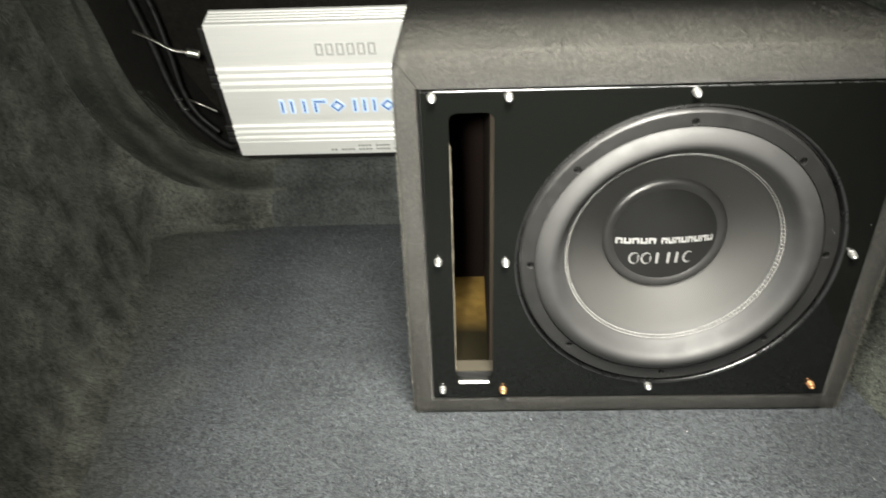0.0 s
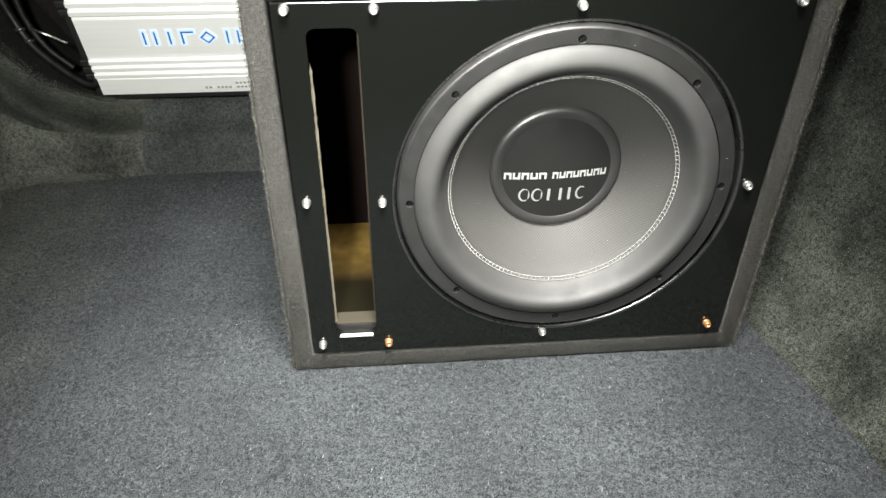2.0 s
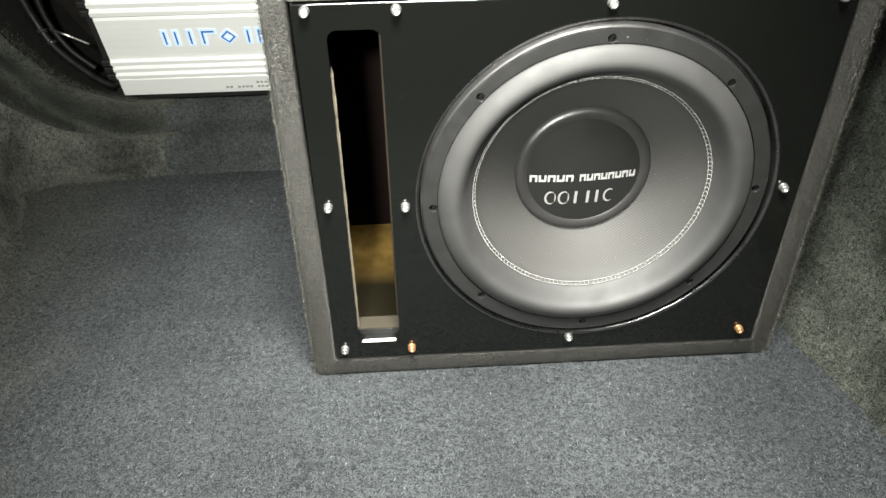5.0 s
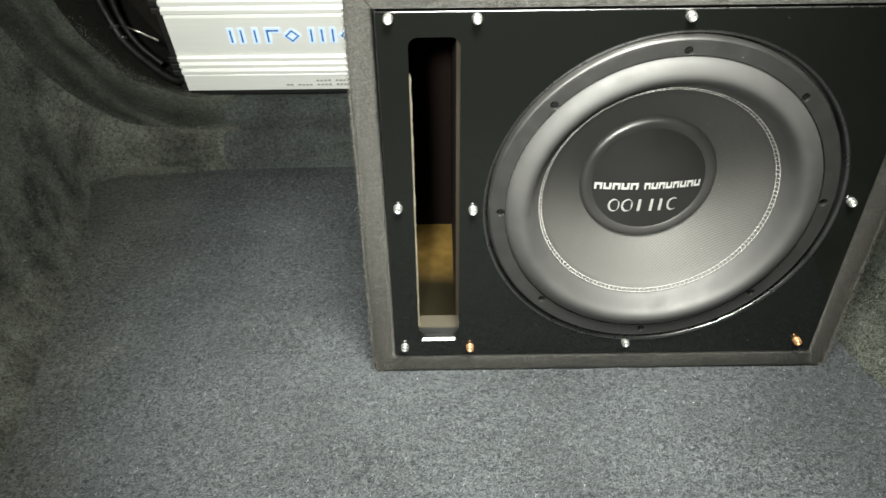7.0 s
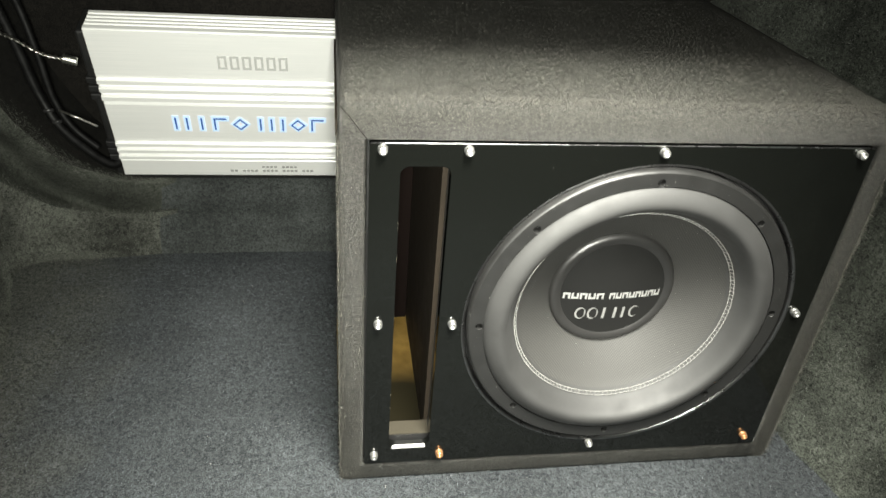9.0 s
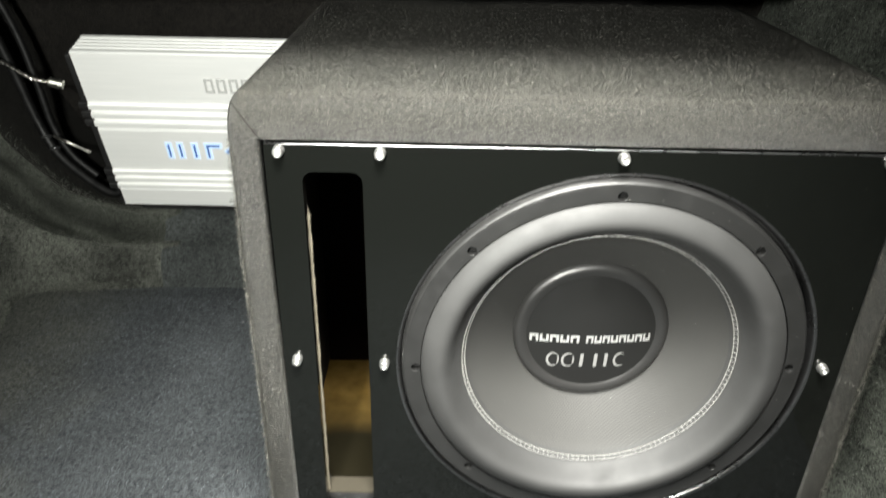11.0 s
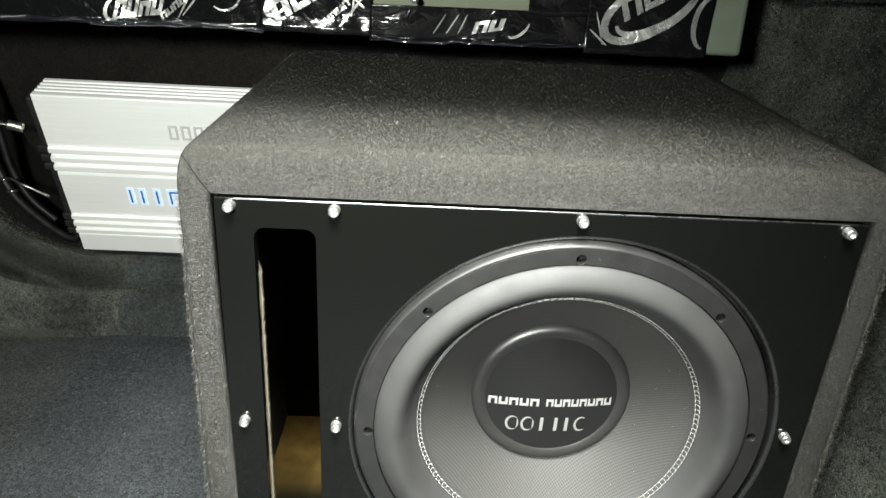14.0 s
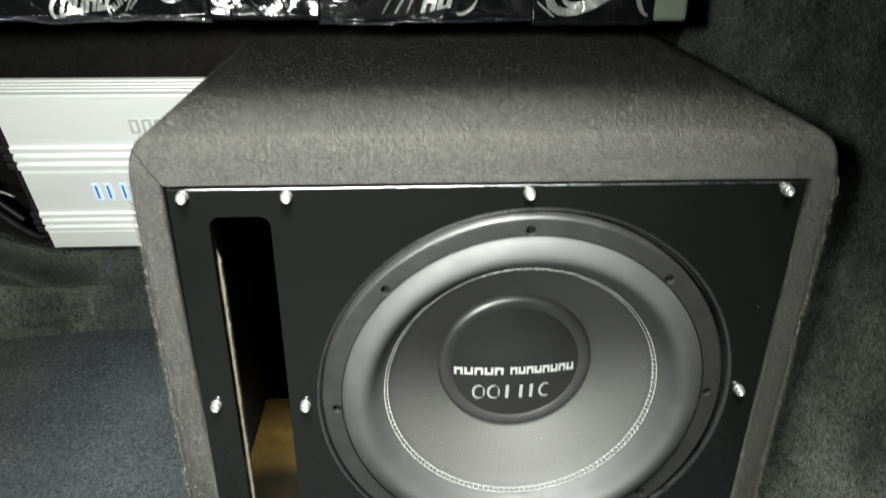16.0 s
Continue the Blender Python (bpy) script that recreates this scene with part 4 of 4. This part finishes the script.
# olive corner post beside the beam
POST = thing("corner_post", (0.43, 0.98, 0.45), "olive painted folded steel post beside the beam", "bracket", kind="structure")
bm = bmesh.new()
vs = box(bm, 0.370, 0.414, 0.913, 0.950, 0.463, 0.62)
for v in vs:
    if v.co.z > 0.5:
        v.co.x -= 0.006
POST_PAINT = scratched(material("dull green paint", (0.075, 0.090, 0.066), 0.5), 0.4, 0.65, 30.0)
under(bevelled(part("post", bm, POST_PAINT, smooth=False), 0.005, 3), POST)

# hardware high in the corner
can = lathe([(0.0, 0.0), (0.016, 0.0), (0.0175, 0.002), (0.0175, 0.060), (0.0, 0.060)], 32)
YELLOW_ZINC = scratched(material("yellow passivated zinc", (0.62, 0.55, 0.20), 0.25, 1.0), 0.15, 0.35, 200.0)
c = tagged(part("damper_can", can, YELLOW_ZINC), "yellow zinc-plated cylinder above the corner", "cylinder")
c.matrix_basis = pose(0.452, 0.93, 0.533, 90, 0, 0)
cable("wire", [(0.418, 0.913, 0.537), (0.431, 0.911, 0.532), (0.444, 0.914, 0.528)], 0.0018, WIRE_YELLOW, "second short yellow wire end")
cable("wire", [(0.416, 0.915, 0.533), (0.432, 0.912, 0.529), (0.444, 0.915, 0.527)], 0.0024, WIRE_YELLOW, "short yellow wire end")
cord = smooth_path([(0.444, 0.915, 0.527), (0.50, 0.915, 0.526), (0.56, 0.905, 0.524), (0.64, 0.88, 0.522)], 90)
tagged(part("cord", tube(cord, 0.0019, 8, 0.5), GLOSSY), "black twisted cord along the corner", "cord")


def hanging_clip(x, z, w, h):
    """A rounded plastic lug hanging above the beam."""
    bm = bmesh.new()
    outline = rounded(x - w / 2, x + w / 2, z, z + h, w * 0.45, 5)
    bm = plate([outline], beam_y(x, z) - 0.016, beam_y(x, z) - 0.006, 0)
    return bevelled(tagged(part("plastic_clip", bm, PALE_PLASTIC, smooth=False), "pale green plastic lug hanging above the beam", "clip"), 0.003, 3)


hanging_clip(-0.188, 0.521, 0.040, 0.08)
hanging_clip(-0.153, 0.512, 0.026, 0.09)


bm = plate([rounded(0.400, 0.420, 0.534, 0.545, 0.003)], 0.900, 0.906, 0)
bevelled(tagged(part("plastic_clip", bm, PALE_PLASTIC, smooth=False), "small pale plastic tab beside the corner post", "clip"), 0.001, 2)


# ---- loose fibres ----
def fibres(name, spots, mat, label, length, radius, rnd, flat=1.0):
    """Short curled hairs standing or lying where spots says: (place, normal)."""
    verts, faces = [], []
    for p, n in spots:
        side = Vector((rnd.uniform(-1, 1), rnd.uniform(-1, 1), rnd.uniform(-1, 1))).normalized()
        side = Vector((side.x, side.y, side.z * flat)).normalized()
        d = (Vector(n) * rnd.uniform(0.2, 1.0) + side * 0.9).normalized()
        w = d.cross(Vector((0.3, 0.9, 0.2))).normalized() * radius
        q = Vector(p)
        l = length * rnd.uniform(0.5, 1.4)
        k = len(verts)
        for i in range(4):
            verts += [q - w * (1 - i * 0.25), q + w * (1 - i * 0.25)]
            d = (d + side.cross(d) * rnd.uniform(-0.5, 0.5)).normalized()
            q = q + d * l / 3
        for i in range(3):
            a = k + 2 * i
            faces.append((a, a + 1, a + 3, a + 2))
    me = bpy.data.meshes.new(name)
    me.from_pydata([tuple(v) for v in verts], [], faces)
    me.materials.append(mat)
    return tagged(new(name, me), label, "fibres", kind="stuff")


rnd = random.Random(4)


def fibre_mat(name, dark, light):
    m = material(name, light, 0.65, Specular_IOR_Level=0.3)
    g = node(m, "ShaderNodeNewGeometry")
    r = ramp(m, g, "Random Per Island", [(0.0, dark), (0.6, tuple(0.4 * v for v in light)), (1.0, light)])
    link(m, r, "Color", m.node_tree.nodes["Principled BSDF"], "Base Color")
    return m


FUZZ = fibre_mat("charcoal felt fibre", (0.006, 0.006, 0.005), (0.21, 0.204, 0.176))
FLOOR_FUZZ = fibre_mat("blue-grey felt fibre", (0.040, 0.0445, 0.0475), (0.170, 0.187, 0.198))
FELT = fibre_mat("fine charcoal felt fibre", (0.006, 0.006, 0.005), (0.145, 0.141, 0.122))
LINT = material("pale lint", (0.55, 0.55, 0.50), 0.8)
spots = []
for i in range(15000):
    z = rnd.uniform(0.0, 0.395)
    x = rnd.uniform(-0.059, -0.036)
    spots.append(((x, 0.6462, z), (0, -1, 0)) if rnd.random() < 0.6 else ((-0.0577, 0.648 + 0.06 * rnd.random() ** 2, z), (-1, -0.2, 0)))
    spots.append(((0.379 - x, 0.6462, z), (0, -1, 0)) if rnd.random() < 0.6 else ((0.4367, 0.648 + 0.06 * rnd.random() ** 2, z), (1, -0.2, 0)))
f = fibres("carpet_fuzz", spots, FUZZ, "charcoal fibres standing off the box edges", 0.0024, 0.00015, rnd)
under(f, BOX)
del f["category"]
spots = []
for i in range(62000):
    x, a = rnd.uniform(-0.052, 0.430), rnd.triangular(-2.2, 1.5, 0.7)
    spots.append(((x, 0.671 - (0.0255 * math.sin(a) if a > 0 else 0.08 * a), 0.3955 + 0.0255 * math.cos(max(0, a))), (0, -math.sin(a), math.cos(a))))
f = fibres("carpet_fuzz", spots, FUZZ, "short charcoal fibres on the rounded upper edge", 0.0016, 0.0001, rnd)
under(f, BOX)
del f["category"]
spots = []
for i in range(6000):
    spots.append(((rnd.uniform(-0.055, 0.432), 0.6465, rnd.uniform(0.001, 0.020)), (0, -1, 0.1)))
for i in range(70000):
    spots.append(((rnd.uniform(-0.055, 0.432), 0.672 + 0.42 * rnd.random() ** 1.8, 0.421), (0, 0, 0.5)))
f = fibres("carpet_fuzz", spots, FELT, "short charcoal fibres standing off the box carpet", 0.0015, 0.00008, rnd)
under(f, BOX)
del f["category"]
spots = []
while len(spots) < 90000:
    x, y = rnd.uniform(-0.46, 0.56), 0.12 + 0.95 * rnd.random() ** 1.2
    if not (-0.06 < x < 0.437 and y > 0.645):
        spots.append(((x, y, 0.0014), (0, 0, 0.18)))
fibres("carpet_pile", spots, FLOOR_FUZZ, "short blue-grey fibres of the boot floor carpet", 0.0036, 0.00036, rnd, 0.12)
spots = [((rnd.uniform(-0.44, 0.50), rnd.uniform(0.15, 1.05), 0.0022), (0, 0, 1)) for i in range(150)]
fibres("lint", spots, LINT, "pale specks of lint on the boot carpet", 0.0024, 0.00024, rnd)
spots = [((rnd.uniform(-0.05, 0.42), rnd.uniform(0.67, 1.05), 0.4222), (0, 0, 1)) for i in range(40)]
f = fibres("lint", spots, LINT, "pale specks of lint on the box", 0.0016, 0.00014, rnd)
spots = [((rnd.uniform(-0.03, 0.41), 0.6446, rnd.uniform(0.03, 0.385)), (0, -1, 0)) for i in range(200)]
spots = [q for q in spots if math.hypot(q[0][0] - SX, q[0][2] - SZ) > 0.168 and not -0.01 < q[0][0] < 0.037]
fibres("dust", spots, LINT, "specks of dust on the glossy black panel", 0.0005, 0.00006, rnd)
spots = []
for i in range(110):
    r, a = rnd.uniform(0.070, 0.106), rnd.uniform(0, 6.28)
    spots.append(((SX + r * math.cos(a), 0.6567 + (0.1078 - r) * 0.852, SZ + r * math.sin(a)), (0, -1, 0)))
    r, a = rnd.uniform(0.1455, 0.155), rnd.uniform(0, 6.28)
    spots.append(((SX + r * math.cos(a), 0.6387, SZ + r * math.sin(a)), (0, -1, 0)))
fibres("dust", spots, LINT, "specks of dust on the loudspeaker cone and gasket", 0.0006, 0.00007, rnd)
SIDE_FUZZ = fibre_mat("grey-green felt fibre", (0.014, 0.016, 0.015), (0.26, 0.275, 0.25))
for name, keep, label in (("wall_right", lambda p: p.y > 0.25 and p.z < 0.56, "short grey-green fibres of the side carpet"), ("wall_left", lambda p: p.y > 0.35 and p.z < 0.50, "short grey-green fibres of the wheel arch carpet")):
    grid, spots = NAP[name], []
    while len(spots) < 32000:
        i, j = rnd.randrange(len(grid) - 1), rnd.randrange(1, 33)
        u, v = rnd.random(), rnd.random()
        a, b, c = Vector(grid[i][j]), Vector(grid[i + 1][j]), Vector(grid[i][j + 1])
        p = a + (b - a) * u + (c - a) * v
        n = (b - a).cross(c - a)
        if keep(p) and n.length > 0 and rnd.random() < n.length / 0.0006:
            n.normalize()
            n = n if n.dot(Vector((0, 0.3, 0.6)) - p) > 0 else -n
            spots.append((p + n * 0.0004, n * 0.35))
    fibres("carpet_nap", spots, SIDE_FUZZ, label, 0.0030, 0.00024, rnd)
# pale fibres that paint the light caught by the carpet's crests and low fold
CREST_LIGHT = fibre_mat("pale crest highlight fibre", (0.05, 0.055, 0.046), (0.30, 0.31, 0.27))
spots = []
for line in ([(-0.302, 1.110, 0.067), (-0.39, 1.106, 0.069), (-0.475, 1.083, 0.101), (-0.522, 1.050, 0.170), (-0.550, 1.020, 0.26)],
             [(-0.315, 1.141, 0.106), (-0.365, 1.134, 0.111), (-0.425, 1.114, 0.140), (-0.465, 1.090, 0.194), (-0.492, 1.066, 0.26)],
             [(-0.41, 1.088, 0.006), (-0.45, 1.082, 0.009), (-0.485, 1.068, 0.014)]):
    crest = smooth_path(line, 60)
    for i in range(9000):
        k = rnd.randrange(len(crest))
        p = crest[k] + Vector((rnd.gauss(0, 0.008), rnd.gauss(0, 0.006), abs(rnd.gauss(0, 0.003)) - 0.001))
        if rnd.random() < 1.0 - 0.7 * k / len(crest):
            spots.append((p, (0, -0.6, 0.6)))
fibres("crest_highlight", spots, CREST_LIGHT, "pale fibres that paint the light along the side carpet's crests", 0.0022, 0.00016, rnd)
